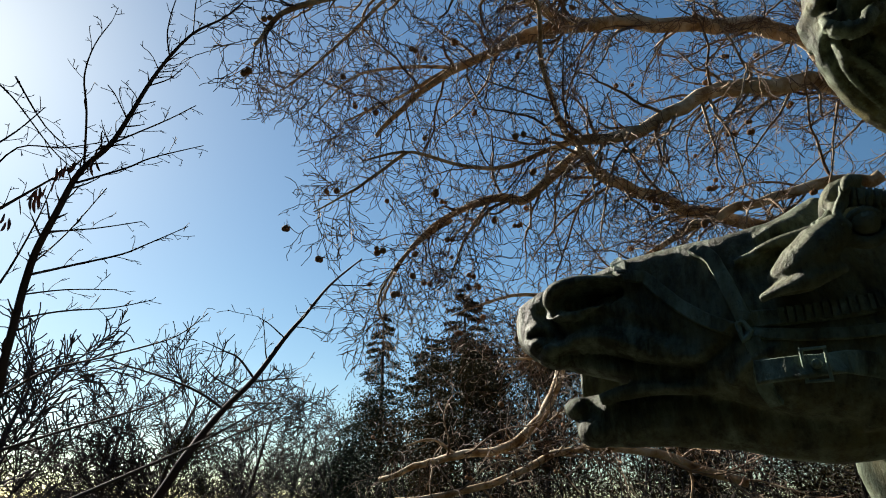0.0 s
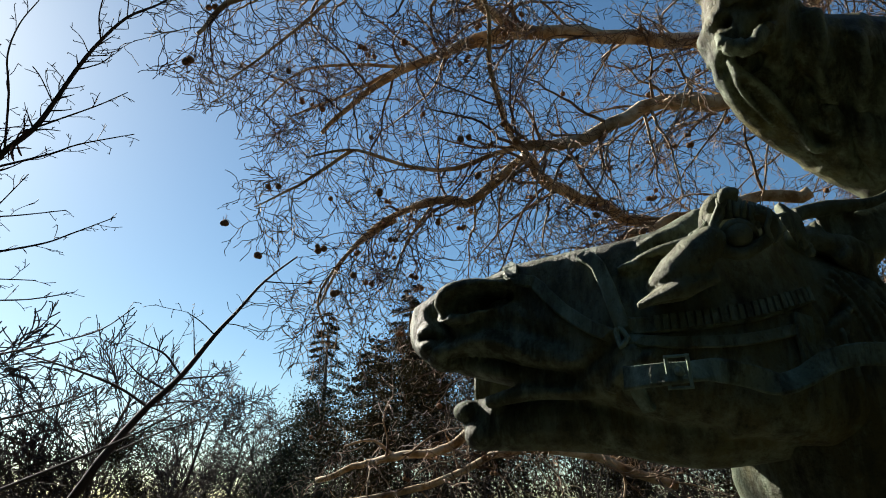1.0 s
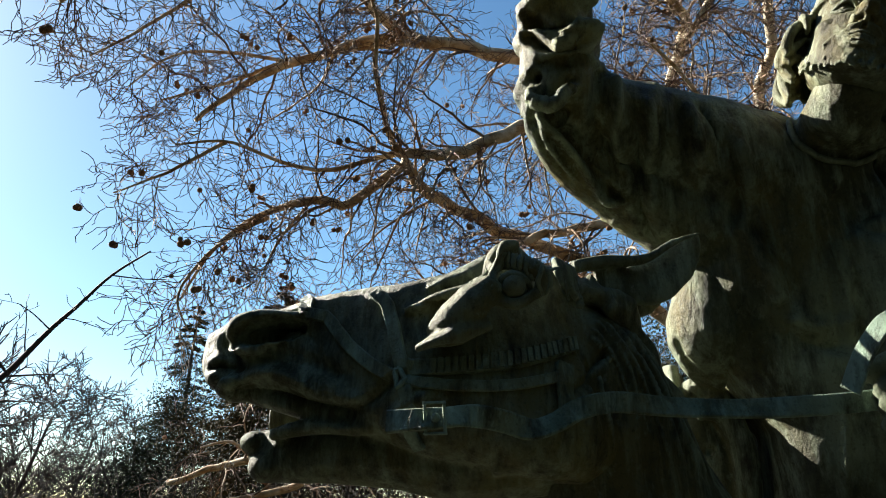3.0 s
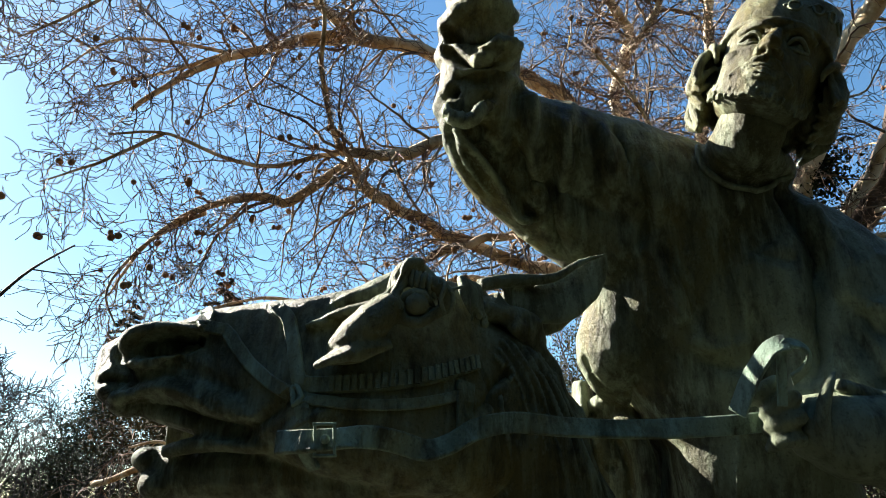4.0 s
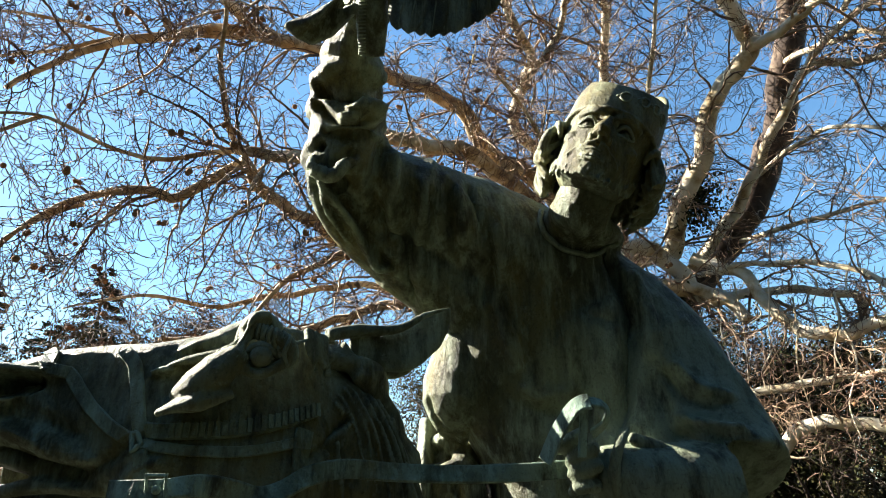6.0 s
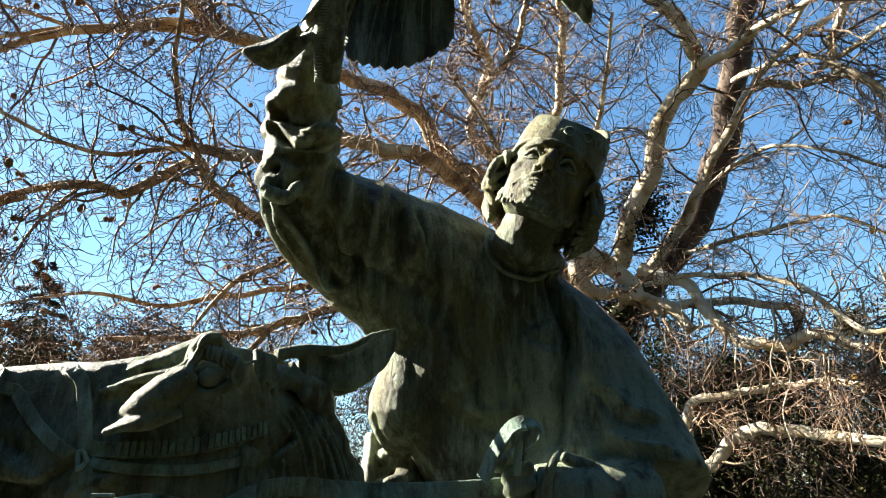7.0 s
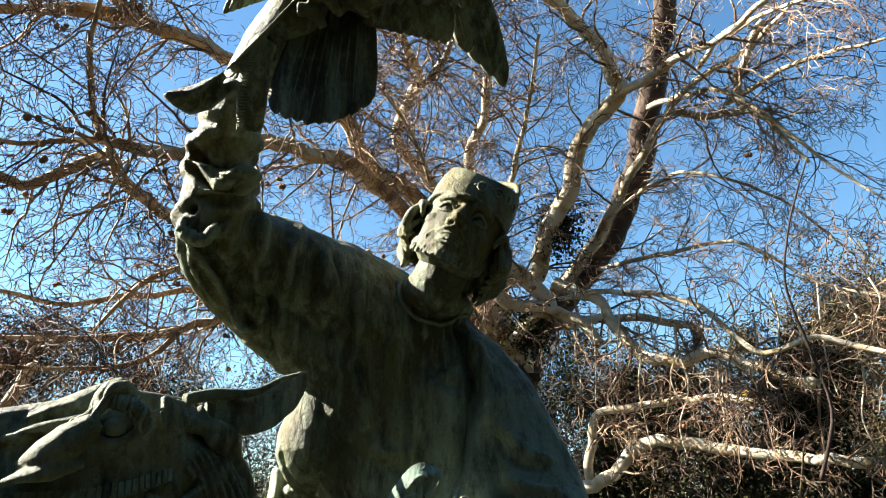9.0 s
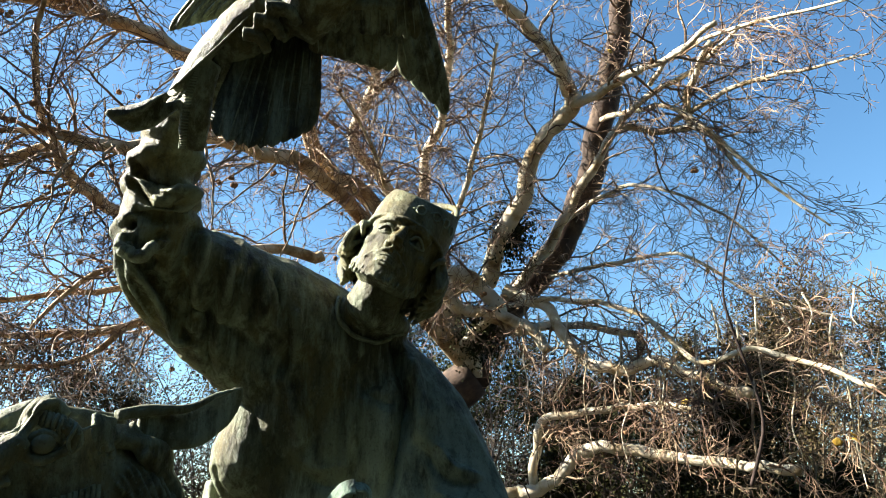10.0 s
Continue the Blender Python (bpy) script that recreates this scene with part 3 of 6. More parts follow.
    # a fold of the crown standing up behind
    hd.tube(glide([on_face(0.074, 0.020, 0.150), on_face(0.060, -0.010, 0.190), on_face(0.030, -0.040, 0.204), on_face(-0.010, -0.062, 0.204)], 4), ramped([0.006, 0.009, 0.009, 0.006], 4), 10)
    # gauntlet with a flared cuff, gloved hand
    hand = [(0.711, 0.874, 4.226), (0.702, 0.823, 4.264), (0.705, 0.740, 4.316), (0.724, 0.657, 4.375), (0.739, 0.581, 4.418)]
    s.tube(glide(hand, 3), ramped([0.048, 0.050, 0.054, 0.058, 0.040], 3), 14)
    near_arm = Vector((0.42, 0.80, 0.42)).normalized()
    rings = []
    for c, high, deep in (((0.543, 0.801, 4.168), 0.008, 0.012), ((0.578, 0.790, 4.176), 0.034, 0.030), ((0.621, 0.768, 4.204), 0.054, 0.048), ((0.662, 0.719, 4.272), 0.058, 0.050), ((0.700, 0.666, 4.344), 0.056, 0.050), ((0.729, 0.615, 4.403), 0.050, 0.045)):
        rings.append((c, Vector((0.42, -0.42, 0.62)).normalized() * high, near_arm * deep))
    h.loft(rings, 16, 2.4)
    # its flap spreading below the wrist
    h.loft([(c, Vector((0.42, -0.42, 0.62)).normalized() * high, near_arm * 0.014) for c, high in (((0.546, 0.800, 4.168), 0.006), ((0.580, 0.790, 4.170), 0.030), ((0.618, 0.775, 4.178), 0.052), ((0.655, 0.750, 4.205), 0.066), ((0.690, 0.715, 4.255), 0.060))], 18, 2.6)
    h.tube(glide([(0.703, 0.771, 4.137), (0.686, 0.738, 4.182), (0.671, 0.702, 4.244), (0.677, 0.679, 4.290)], 3), ramped([0.024, 0.030, 0.030, 0.024], 3), 12, 0.6, (0.3, 0.6, 0))
    for a, b in (((0.701, 0.607, 4.332), (0.752, 0.592, 4.304)), ((0.708, 0.582, 4.356), (0.764, 0.564, 4.329)), ((0.718, 0.559, 4.376), (0.784, 0.538, 4.361))):
        h.tube(glide([a, Vector(a).lerp(Vector(b), 0.55) + Vector((0, -0.01, 0.012)), b], 3), ramped([0.015, 0.015, 0.010], 3), 8)
    # bird: body above the hand, legs, neck and head
    s.tube(glide([(0.801, 0.586, 4.378), (0.813, 0.514, 4.474), (0.802, 0.451, 4.574), (0.766, 0.409, 4.636)], 3), ramped([0.045, 0.085, 0.085, 0.04], 3), 16)
    s.ball((0.751, 0.391, 4.655), 0.045)
    for p in ((0.772, 0.577, 4.342), (0.816, 0.556, 4.369)):
        s.tube(glide([p, Vector(p) + Vector((0.02, 0.02, 0.05)), Vector(p) + Vector((0.03, 0.04, 0.10))], 3), ramped([0.012, 0.016, 0.03], 3), 8)
    return s, h, hd, hind


def remeshed(s, size, soften):
    """One closed skin over all the overlapping forms."""
    ob = new("form", s.mesh("form", False))
    mod = ob.modifiers.new("skin", "REMESH")
    mod.mode, mod.voxel_size, mod.use_smooth_shade = "VOXEL", size, True
    sm = ob.modifiers.new("soften", "SMOOTH")
    sm.factor, sm.iterations = 0.5, soften
    dg = bpy.context.evaluated_depsgraph_get()
    me = bpy.data.meshes.new_from_object(ob.evaluated_get(dg))
    bpy.data.objects.remove(ob)
    return me


def carve(me, strokes):
    """Sculpts a skin: each stroke runs along points laid on it; radius and height of its ridge in metres, a groove where it is negative."""
    count = len(me.vertices)
    co, nor = np.empty(count * 3, np.float32), np.empty(count * 3, np.float32)
    me.vertices.foreach_get("co", co)
    me.vertex_normals.foreach_get("vector", nor)
    co, nor = co.reshape(-1, 3), nor.reshape(-1, 3)
    probe = BVHTree.FromPolygons([v.co for v in me.vertices], [p.vertices for p in me.polygons])
    for points, radius, height in strokes:
        steps = max(3, int(sum((Vector(b) - Vector(a)).length for a, b in zip(points, points[1:])) / radius * 3 / max(1, len(points) - 1)))
        line = np.array([probe.find_nearest(p)[0] for p in glide(points, steps)], np.float32)
        inside = np.where(((co > line.min(0) - radius) & (co < line.max(0) + radius)).all(1))[0]
        if not len(inside):
            continue
        far = ((co[inside, None, :] - line[None]) ** 2).sum(2)
        at = far.argmin(1)
        w = np.clip(1 - np.sqrt(far.min(1)) / radius, 0, 1)
        u = at / max(1, len(line) - 1)
        ends = np.clip(np.minimum(u, 1 - u) * 5 + 0.25, 0, 1)
        w = w * w * (3 - 2 * w) if height > 0 else w ** 1.4
        co[inside] += nor[inside] * (w * ends * height)[:, None]
    me.vertices.foreach_set("co", co.reshape(-1))
    me.update()


# folds of the sleeve: the lip of its opening, long creases to the armpit, rolls round the forearm
LIP = [(0.634, 0.918, 3.974), (0.656, 0.903, 3.940), (0.685, 0.891, 3.934), (0.705, 0.891, 3.951), (0.725, 0.890, 3.977)]
LONG = [(0.667, 0.948, 3.950), (0.699, 0.955, 3.918), (0.743, 0.961, 3.881), (0.790, 0.976, 3.836), (0.825, 0.987, 3.805), (0.840, 0.969, 3.788)]
LONG_IN = [(0.681, 0.953, 3.938), (0.697, 0.964, 3.898), (0.724, 0.975, 3.872), (0.767, 0.990, 3.838)]


def moved(points, by):
    return [Vector(p) + Vector(by) for p in points]


CLOTH = [
    (LIP, 0.016, 0.016), (moved(LIP, (0.004, 0.0, -0.020)), 0.018, -0.016), (moved(LIP, (0.0, 0.0, 0.022)), 0.020, -0.008),
    (LONG, 0.016, 0.013), (moved(LONG, (0.014, 0.0, 0.016)), 0.022, -0.013), (LONG_IN, 0.013, 0.008), (moved(LONG_IN, (-0.012, 0, -0.012)), 0.014, -0.009),
    ([(0.644, 0.915, 3.950), (0.669, 0.969, 3.931)], 0.018, -0.016),
    ([(0.652, 0.914, 4.008), (0.652, 0.910, 3.998)], 0.014, -0.026), ([(0.652, 0.902, 3.970), (0.654, 0.899, 3.962)], 0.012, -0.022),
    ([(0.637, 0.905, 4.132), (0.657, 0.895, 4.111), (0.685, 0.865, 4.091), (0.733, 0.840, 4.109)], 0.022, -0.018),
    ([(0.633, 0.922, 4.101), (0.659, 0.899, 4.068), (0.694, 0.860, 4.032), (0.736, 0.847, 4.055)], 0.022, -0.018),
    ([(0.647, 0.911, 4.035), (0.681, 0.884, 4.020), (0.726, 0.865, 4.019), (0.780, 0.882, 4.066)], 0.024, -0.018),
    ([(0.690, 0.862, 4.062), (0.725, 0.845, 4.080), (0.765, 0.858, 4.085)], 0.030, 0.014),
    ([(0.672, 0.885, 4.048), (0.700, 0.858, 4.050), (0.735, 0.850, 4.072)], 0.016, 0.009),
    ([(0.785, 0.905, 4.035), (0.773, 0.894, 3.957), (0.790, 0.933, 3.914), (0.826, 0.950, 3.843)], 0.026, -0.014),
    ([(0.815, 0.900, 4.030), (0.808, 0.892, 3.957), (0.822, 0.930, 3.914), (0.850, 0.950, 3.843)], 0.024, 0.012),
    ([(0.846, 0.886, 3.969), (0.856, 0.897, 3.909), (0.875, 0.948, 3.863), (0.883, 0.960, 3.762), (0.910, 0.991, 3.731)], 0.024, -0.011),
    ([(0.866, 0.882, 3.972), (0.878, 0.893, 3.909), (0.893, 0.935, 3.863), (0.905, 0.960, 3.770)], 0.020, 0.008),
    ([(0.883, 0.877, 3.941), (0.895, 0.887, 3.887), (0.909, 0.922, 3.846)], 0.018, -0.008),
    ([(0.929, 0.878, 3.966), (0.930, 0.865, 3.908), (0.951, 0.897, 3.843)], 0.020, -0.010), ([(0.945, 0.874, 3.966), (0.950, 0.860, 3.908), (0.970, 0.890, 3.843)], 0.018, 0.008),
    ([(0.970, 0.872, 3.960), (0.985, 0.852, 3.905), (1.000, 0.870, 3.850)], 0.018, -0.008),
    ([(1.000, 0.843, 3.889), (1.024, 0.863, 3.808), (1.022, 0.900, 3.729)], 0.022, -0.008), ([(1.020, 0.840, 3.889), (1.044, 0.858, 3.808), (1.045, 0.890, 3.729)], 0.020, 0.007),
    # the line between the chest and the left arm, folds at the elbow
    ([(1.262, 0.770, 3.850), (1.260, 0.754, 3.798), (1.263, 0.732, 3.693), (1.249, 0.737, 3.575), (1.217, 0.753, 3.475)], 0.030, -0.026),
    ([(1.290, 0.745, 3.800), (1.296, 0.715, 3.693), (1.290, 0.715, 3.600)], 0.026, 0.010),
    ([(1.311, 0.682, 3.495), (1.328, 0.629, 3.471), (1.370, 0.585, 3.459)], 0.020, 0.012), ([(1.302, 0.693, 3.464), (1.312, 0.618, 3.449), (1.382, 0.593, 3.430)], 0.020, -0.014),
    ([(1.300, 0.707, 3.587), (1.320, 0.671, 3.528), (1.360, 0.624, 3.504)], 0.022, -0.012), ([(1.318, 0.690, 3.600), (1.340, 0.655, 3.548), (1.380, 0.610, 3.524)], 0.020, 0.009),
    # shallow folds of the tunic over the chest and belly
    ([(1.035, 0.894, 3.745), (1.071, 0.883, 3.649), (1.089, 0.889, 3.581)], 0.026, 0.008), ([(1.060, 0.890, 3.755), (1.094, 0.872, 3.649), (1.110, 0.875, 3.581)], 0.026, -0.008),
    ([(1.163, 0.799, 3.793), (1.196, 0.789, 3.708), (1.244, 0.747, 3.681)], 0.024, -0.007),
    ([(1.150, 0.830, 3.700), (1.155, 0.835, 3.600), (1.160, 0.840, 3.500)], 0.016, -0.006), ([(1.172, 0.820, 3.700), (1.177, 0.825, 3.600), (1.180, 0.830, 3.500)], 0.016, 0.005),
    ([(1.100, 0.870, 3.530), (1.140, 0.840, 3.510), (1.190, 0.800, 3.520)], 0.024, -0.009), ([(1.090, 0.880, 3.560), (1.130, 0.850, 3.540), (1.185, 0.810, 3.550)], 0.024, 0.007),
]
HIDE = [
    ([(0.154, 1.055, 3.501), (0.170, 1.038, 3.472), (0.191, 1.026, 3.447)], 0.015, -0.016), ([(0.134, 1.060, 3.458), (0.138, 1.044, 3.456), (0.161, 1.039, 3.457), (0.175, 1.035, 3.450)], 0.013, -0.015),
    ([(0.148, 1.043, 3.437), (0.171, 1.035, 3.433), (0.193, 1.026, 3.437), (0.215, 1.012, 3.444), (0.249, 0.994, 3.441), (0.288, 0.976, 3.421), (0.332, 0.951, 3.396)], 0.017, 0.011),
    ([(0.185, 1.040, 3.412), (0.243, 1.006, 3.410), (0.291, 0.988, 3.394), (0.329, 0.969, 3.386), (0.360, 0.950, 3.380)], 0.020, -0.024),
    ([(0.200, 1.020, 3.470), (0.240, 1.000, 3.465), (0.300, 0.970, 3.450), (0.350, 0.940, 3.430)], 0.022, -0.010),
    ([(0.158, 1.050, 3.493), (0.175, 1.027, 3.482), (0.201, 1.010, 3.481), (0.228, 1.000, 3.490), (0.250, 0.985, 3.510)], 0.013, 0.011),
    ([(0.337, 0.962, 3.372), (0.380, 0.920, 3.400), (0.394, 0.896, 3.421), (0.428, 0.878, 3.436)], 0.016, -0.012), ([(0.400, 0.930, 3.360), (0.420, 0.905, 3.385), (0.455, 0.885, 3.400)], 0.016, 0.010),
    ([(1.040, 1.083, 3.366), (1.043, 1.080, 3.342)], 0.018, -0.022),
    ([(0.975, 1.030, 3.560), (0.985, 1.030, 3.520), (1.000, 1.030, 3.490)], 0.012, -0.010),
    ([(0.165, 1.041, 3.416), (0.232, 1.006, 3.423), (0.305, 0.979, 3.392), (0.343, 0.954, 3.383)], 0.014, -0.010),
    ([(0.439, 0.864, 3.455), (0.473, 0.840, 3.466), (0.525, 0.828, 3.480)], 0.012, -0.010), ([(0.452, 0.880, 3.500), (0.500, 0.840, 3.505), (0.540, 0.828, 3.510)], 0.018, -0.010),
    ([(0.196, 1.035, 3.470), (0.272, 0.981, 3.450), (0.339, 0.947, 3.405), (0.380, 0.930, 3.395)], 0.016, 0.006), ([(0.196, 1.035, 3.488), (0.272, 0.981, 3.470), (0.339, 0.947, 3.428)], 0.014, -0.006),
    ([(0.260, 0.990, 3.520), (0.290, 0.970, 3.490), (0.300, 0.965, 3.460)], 0.010, -0.005), ([(0.430, 0.890, 3.540), (0.470, 0.870, 3.530), (0.520, 0.840, 3.530)], 0.010, -0.006),
    ([(0.640, 0.840, 3.400), (0.690, 0.850, 3.430), (0.720, 0.850, 3.480)], 0.014, -0.008),
]
# combed strands of the mane
for k in range(15):
    u = k / 14
    a = Vector((0.660, 0.815, 3.570)).lerp(Vector((0.790, 0.870, 3.550)), u)
    c = Vector((0.700, 0.810, 3.460)).lerp(Vector((0.850, 0.850, 3.440)), u)
    e = Vector((0.720, 0.820, 3.340)).lerp(Vector((0.900, 0.854, 3.300)), u)
    HIDE.append(([a, (a + c) / 2 + Vector((0.004 * math.sin(k * 1.7), 0, 0)), c, (c + e) / 2 + Vector((0.005 * math.sin(k * 2.3), 0, 0)), e], 0.008, 0.007 if k % 2 else -0.007))
HEAD_CUT = []
for sg in (-1, 1):
    HEAD_CUT += [([on_face(sg * 0.020, 0.095, 0.016), on_face(sg * 0.033, 0.095, 0.017), on_face(sg * 0.047, 0.09, 0.014)], 0.017 * HEAD_SIZE, -0.019),
                 ([on_face(sg * 0.0075, 0.112, -0.030), on_face(sg * 0.0085, 0.104, -0.030)], 0.0062, -0.010),
                 ([on_face(sg * 0.019, 0.110, -0.012), on_face(sg * 0.027, 0.10, -0.026), on_face(sg * 0.036, 0.09, -0.040)], 0.009, -0.004),
                 ([on_face(sg * 0.052, 0.09, -0.022), on_face(sg * 0.046, 0.09, -0.040)], 0.020, -0.002)]
HEAD_CUT += [([on_face(-0.030, 0.11, -0.055), on_face(0, 0.12, -0.0545), on_face(0.030, 0.11, -0.055)], 0.0045, -0.0055),
             ([on_face(-0.02, 0.11, -0.069), on_face(0, 0.12, -0.070), on_face(0.02, 0.11, -0.069)], 0.008, -0.006)]

from mathutils.bvhtree import BVHTree
bm = bmesh.new()
for soup, size, soften, strokes, rough in zip(cast_form(), (0.0064, 0.0038, 0.0025, 0.018), (2, 1, 1, 1), ([(points, radius * 0.85, height * 1.55) for points, radius, height in CLOTH], HIDE, HEAD_CUT, []), (0.0035, 0.0016, 0.0004, 0.004)):
    shell = remeshed(soup, size, soften)
    carve(shell, strokes)
    first = len(bm.verts)
    bm.from_mesh(shell)
    bm.normal_update()
    bm.verts.ensure_lookup_table()
    for v in bm.verts[first:]:
        p = v.co.copy()
        v.co += v.normal * rough * (noise.noise(p * 14) + 0.35 * noise.noise(p * 52))
        if size == 0.0064 and p.z > 3.2 and p.x > 0.85:
            f = abs(noise.noise(Vector((p.x * 8 + noise.noise(p * 3.1), p.y * 8, p.z * 1.9 + noise.noise(p * 2.7)))))
            v.co += v.normal * 0.006 * max(0.0, 1 - f * 4)
NOSTRIL, SOCKET, TEMPLE = Vector((0.222, 0.990, 3.508)), Vector((0.564, 0.823, 3.555)), Vector((0.620, 0.833, 3.587))
FLAT = Vector((0.45, 0.86, 0.0))
for v in bm.verts:
    d = v.co - NOSTRIL
    near = (d.dot(HEAD_ON) / 0.058) ** 2 + (d.dot(UPH) / 0.021) ** 2 + (d.dot(FAR) / 0.06) ** 2
    if near < 1:
        v.co += FAR * 0.036 * (1 - near) ** 0.5
    for c, r, deep in ((SOCKET, 0.026, 0.012), (TEMPLE, 0.020, 0.018)):
        near = (v.co - c).length / r
        if near < 1:
            v.co += FLAT * deep * (1 - near * near)
tree_of_skin = BVHTree.FromBMesh(bm)
skin = bpy.data.meshes.new("rider_skin")
bm.to_mesh(skin)
bm.free()


# straps, reins and feathers laid on that skin
def laid(points, steps, lift):
    """A smooth line through the points, drawn onto the skin. Returns places and normals."""
    out = []
    for p in glide(points, steps):
        loc, nor, _, _ = tree_of_skin.find_nearest(p)
        out.append((loc + nor * lift, nor))
    return out


def band(s, line, wide, thick):
    """A flat strap of that width along places with normals."""
    verts, faces = [], []
    for i, (p, n) in enumerate(line):
        d = (line[min(i + 1, len(line) - 1)][0] - line[max(i - 1, 0)][0]).normalized()
        a, n = d.cross(n).normalized() * wide / 2, n * thick / 2
        verts += [p + a * x + n * y for x, y in ((-1, -1), (1, -1), (1, 0.4), (0.86, 1), (-0.86, 1), (-1, 0.4))]
    for r in range(len(line) - 1):
        for k in range(6):
            m = (k + 1) % 6
            faces.append((r * 6 + k, r * 6 + m, r * 6 + 6 + m, r * 6 + 6 + k))
    faces += [tuple(range(5, -1, -1)), tuple((len(line) - 1) * 6 + k for k in range(6))]
    s.add(verts, faces)


straps = Soup()
band(straps, laid([(0.373, 0.934, 3.568), (0.373, 0.896, 3.552), (0.383, 0.885, 3.514), (0.404, 0.892, 3.468), (0.425, 0.898, 3.415), (0.434, 0.902, 3.370), (0.442, 0.903, 3.326)], 6, 0.004), 0.021, 0.007)
band(straps, laid([(0.268, 0.996, 3.574), (0.278, 0.941, 3.550), (0.319, 0.942, 3.502), (0.362, 0.919, 3.454), (0.401, 0.899, 3.428)], 6, 0.004), 0.020, 0.007)
band(straps, laid([(0.415, 0.886, 3.440), (0.480, 0.865, 3.440), (0.557, 0.846, 3.447), (0.620, 0.833, 3.467), (0.679, 0.827, 3.494)], 6, 0.003), 0.024, 0.006)
band(straps, laid([(0.417, 0.888, 3.420), (0.499, 0.866, 3.411), (0.575, 0.846, 3.415), (0.656, 0.836, 3.436)], 6, 0.003), 0.016, 0.006)
for k in range(22):
    u = k / 21
    a = Vector((0.454, 0.870, 3.441)).lerp(Vector((0.676, 0.829, 3.491)), u) + Vector((0, 0, -0.014 * math.sin(math.pi * u)))
    band(straps, laid([a + Vector((0, 0, 0.010)), a, a - Vector((0, 0, 0.012))], 2, 0.007), 0.008, 0.006)
band(straps, laid([(0.651, 0.836, 3.452), (0.643, 0.844, 3.420), (0.641, 0.850, 3.373)], 4, 0.005), 0.030, 0.008)
straps.tube(glide([p for p, n in laid([(0.398, 0.878, 3.434), (0.410, 0.878, 3.426), (0.406, 0.880, 3.414), (0.395, 0.880, 3.422), (0.398, 0.878, 3.434)], 2, 0.008)], 1), [0.004] * 9, 6)
rein = glide([(0.378, 0.809, 3.353), (0.428, 0.777, 3.355), (0.486, 0.792, 3.362), (0.528, 0.798, 3.358), (0.571, 0.801, 3.349), (0.608, 0.805, 3.359), (0.650, 0.808, 3.380), (0.707, 0.810, 3.391), (0.798, 0.810, 3.388), (0.910, 0.787, 3.387), (1.007, 0.750, 3.391), (1.076, 0.720, 3.397)], 5)
line = []
for i, p in enumerate(rein):
    roll = 0.25 * math.sin(i * 0.33)
    line.append((p, Vector((-0.55 + 0.2 * roll, -0.80, 0.12 + roll)).normalized()))
band(straps, line, 0.030, 0.006)
# buckle on the rein
for dx in (-1, 1):
    straps.tube([Vector((0.429, 0.768, 3.373)) + Vector((0.011 * dx, -0.006 * dx, 0.002)), Vector((0.432, 0.771, 3.336)) + Vector((0.011 * dx, -0.006 * dx, 0.002))], [0.0022, 0.0022], 6)
for y in ((0.429, 0.768, 3.373), (0.432, 0.771, 3.336)):
    straps.tube([Vector(y) - Vector((0.013, -0.007, 0)), Vector(y) + Vector((0.013, -0.007, 0))], [0.0022, 0.0022], 6)
straps.ball((0.431, 0.768, 3.355), 0.006)
# loop of the reins above the fist
loop = glide([(1.015, 0.710, 3.405), (1.023, 0.685, 3.449), (1.035, 0.658, 3.484), (1.046, 0.646, 3.495), (1.058, 0.639, 3.497)], 5)
band(straps, [(p, Vector((-0.85, -0.38, 0.40)).normalized()) for p in loop], 0.030, 0.005)
inner = glide([(1.058, 0.639, 3.497), (1.050, 0.644, 3.486), (1.052, 0.652, 3.457), (1.054, 0.663, 3.411)], 4)
band(straps, [(p, Vector((-0.25, -0.95, 0.1)).normalized()) for p in inner], 0.014, 0.005)
outer = glide([(1.060, 0.640, 3.497), (1.081, 0.638, 3.495), (1.092, 0.637, 3.483), (1.089, 0.644, 3.463), (1.072, 0.656, 3.447)], 4)
band(straps, [(p, ((p - Vector((1.070, 0.654, 3.471))).normalized() + Vector((-0.3, -0.5, 0.2))).normalized()) for p in outer], 0.024, 0.005)
# the horse's eye with its lids
straps_dark = Soup()
straps_dark.ball((0.560, 0.815, 3.552), 0.0175, None, 20)
straps_dark.tube(glide([(0.541, 0.832, 3.550), (0.545, 0.819, 3.563), (0.558, 0.811, 3.568), (0.575, 0.810, 3.562), (0.588, 0.818, 3.551)], 4), ramped([0.003, 0.0065, 0.0075, 0.0065, 0.003], 4), 8)
straps_dark.tube(glide([(0.541, 0.832, 3.550), (0.551, 0.825, 3.539), (0.564, 0.820, 3.537), (0.578, 0.816, 3.542), (0.588, 0.818, 3.551)], 4), ramped([0.003, 0.005, 0.0055, 0.005, 0.003], 4), 8)
for sg in (-1, 1):
    straps_dark.ball(on_face(sg * 0.033, 0.068, 0.015), 0.0145, None, 14)
    straps_dark.tube(glide([on_face(sg * 0.017, 0.079, 0.014), on_face(sg * 0.026, 0.086, 0.023), on_face(sg * 0.037, 0.084, 0.024), on_face(sg * 0.051, 0.069, 0.014)], 4), ramped([0.003, 0.0042, 0.0042, 0.003], 4), 8)
    straps_dark.tube(glide([on_face(sg * 0.017, 0.079, 0.013), on_face(sg * 0.028, 0.083, 0.006), on_face(sg * 0.040, 0.079, 0.006), on_face(sg * 0.051, 0.069, 0.013)], 4), ramped([0.002, 0.0034, 0.0034, 0.002], 4), 8)
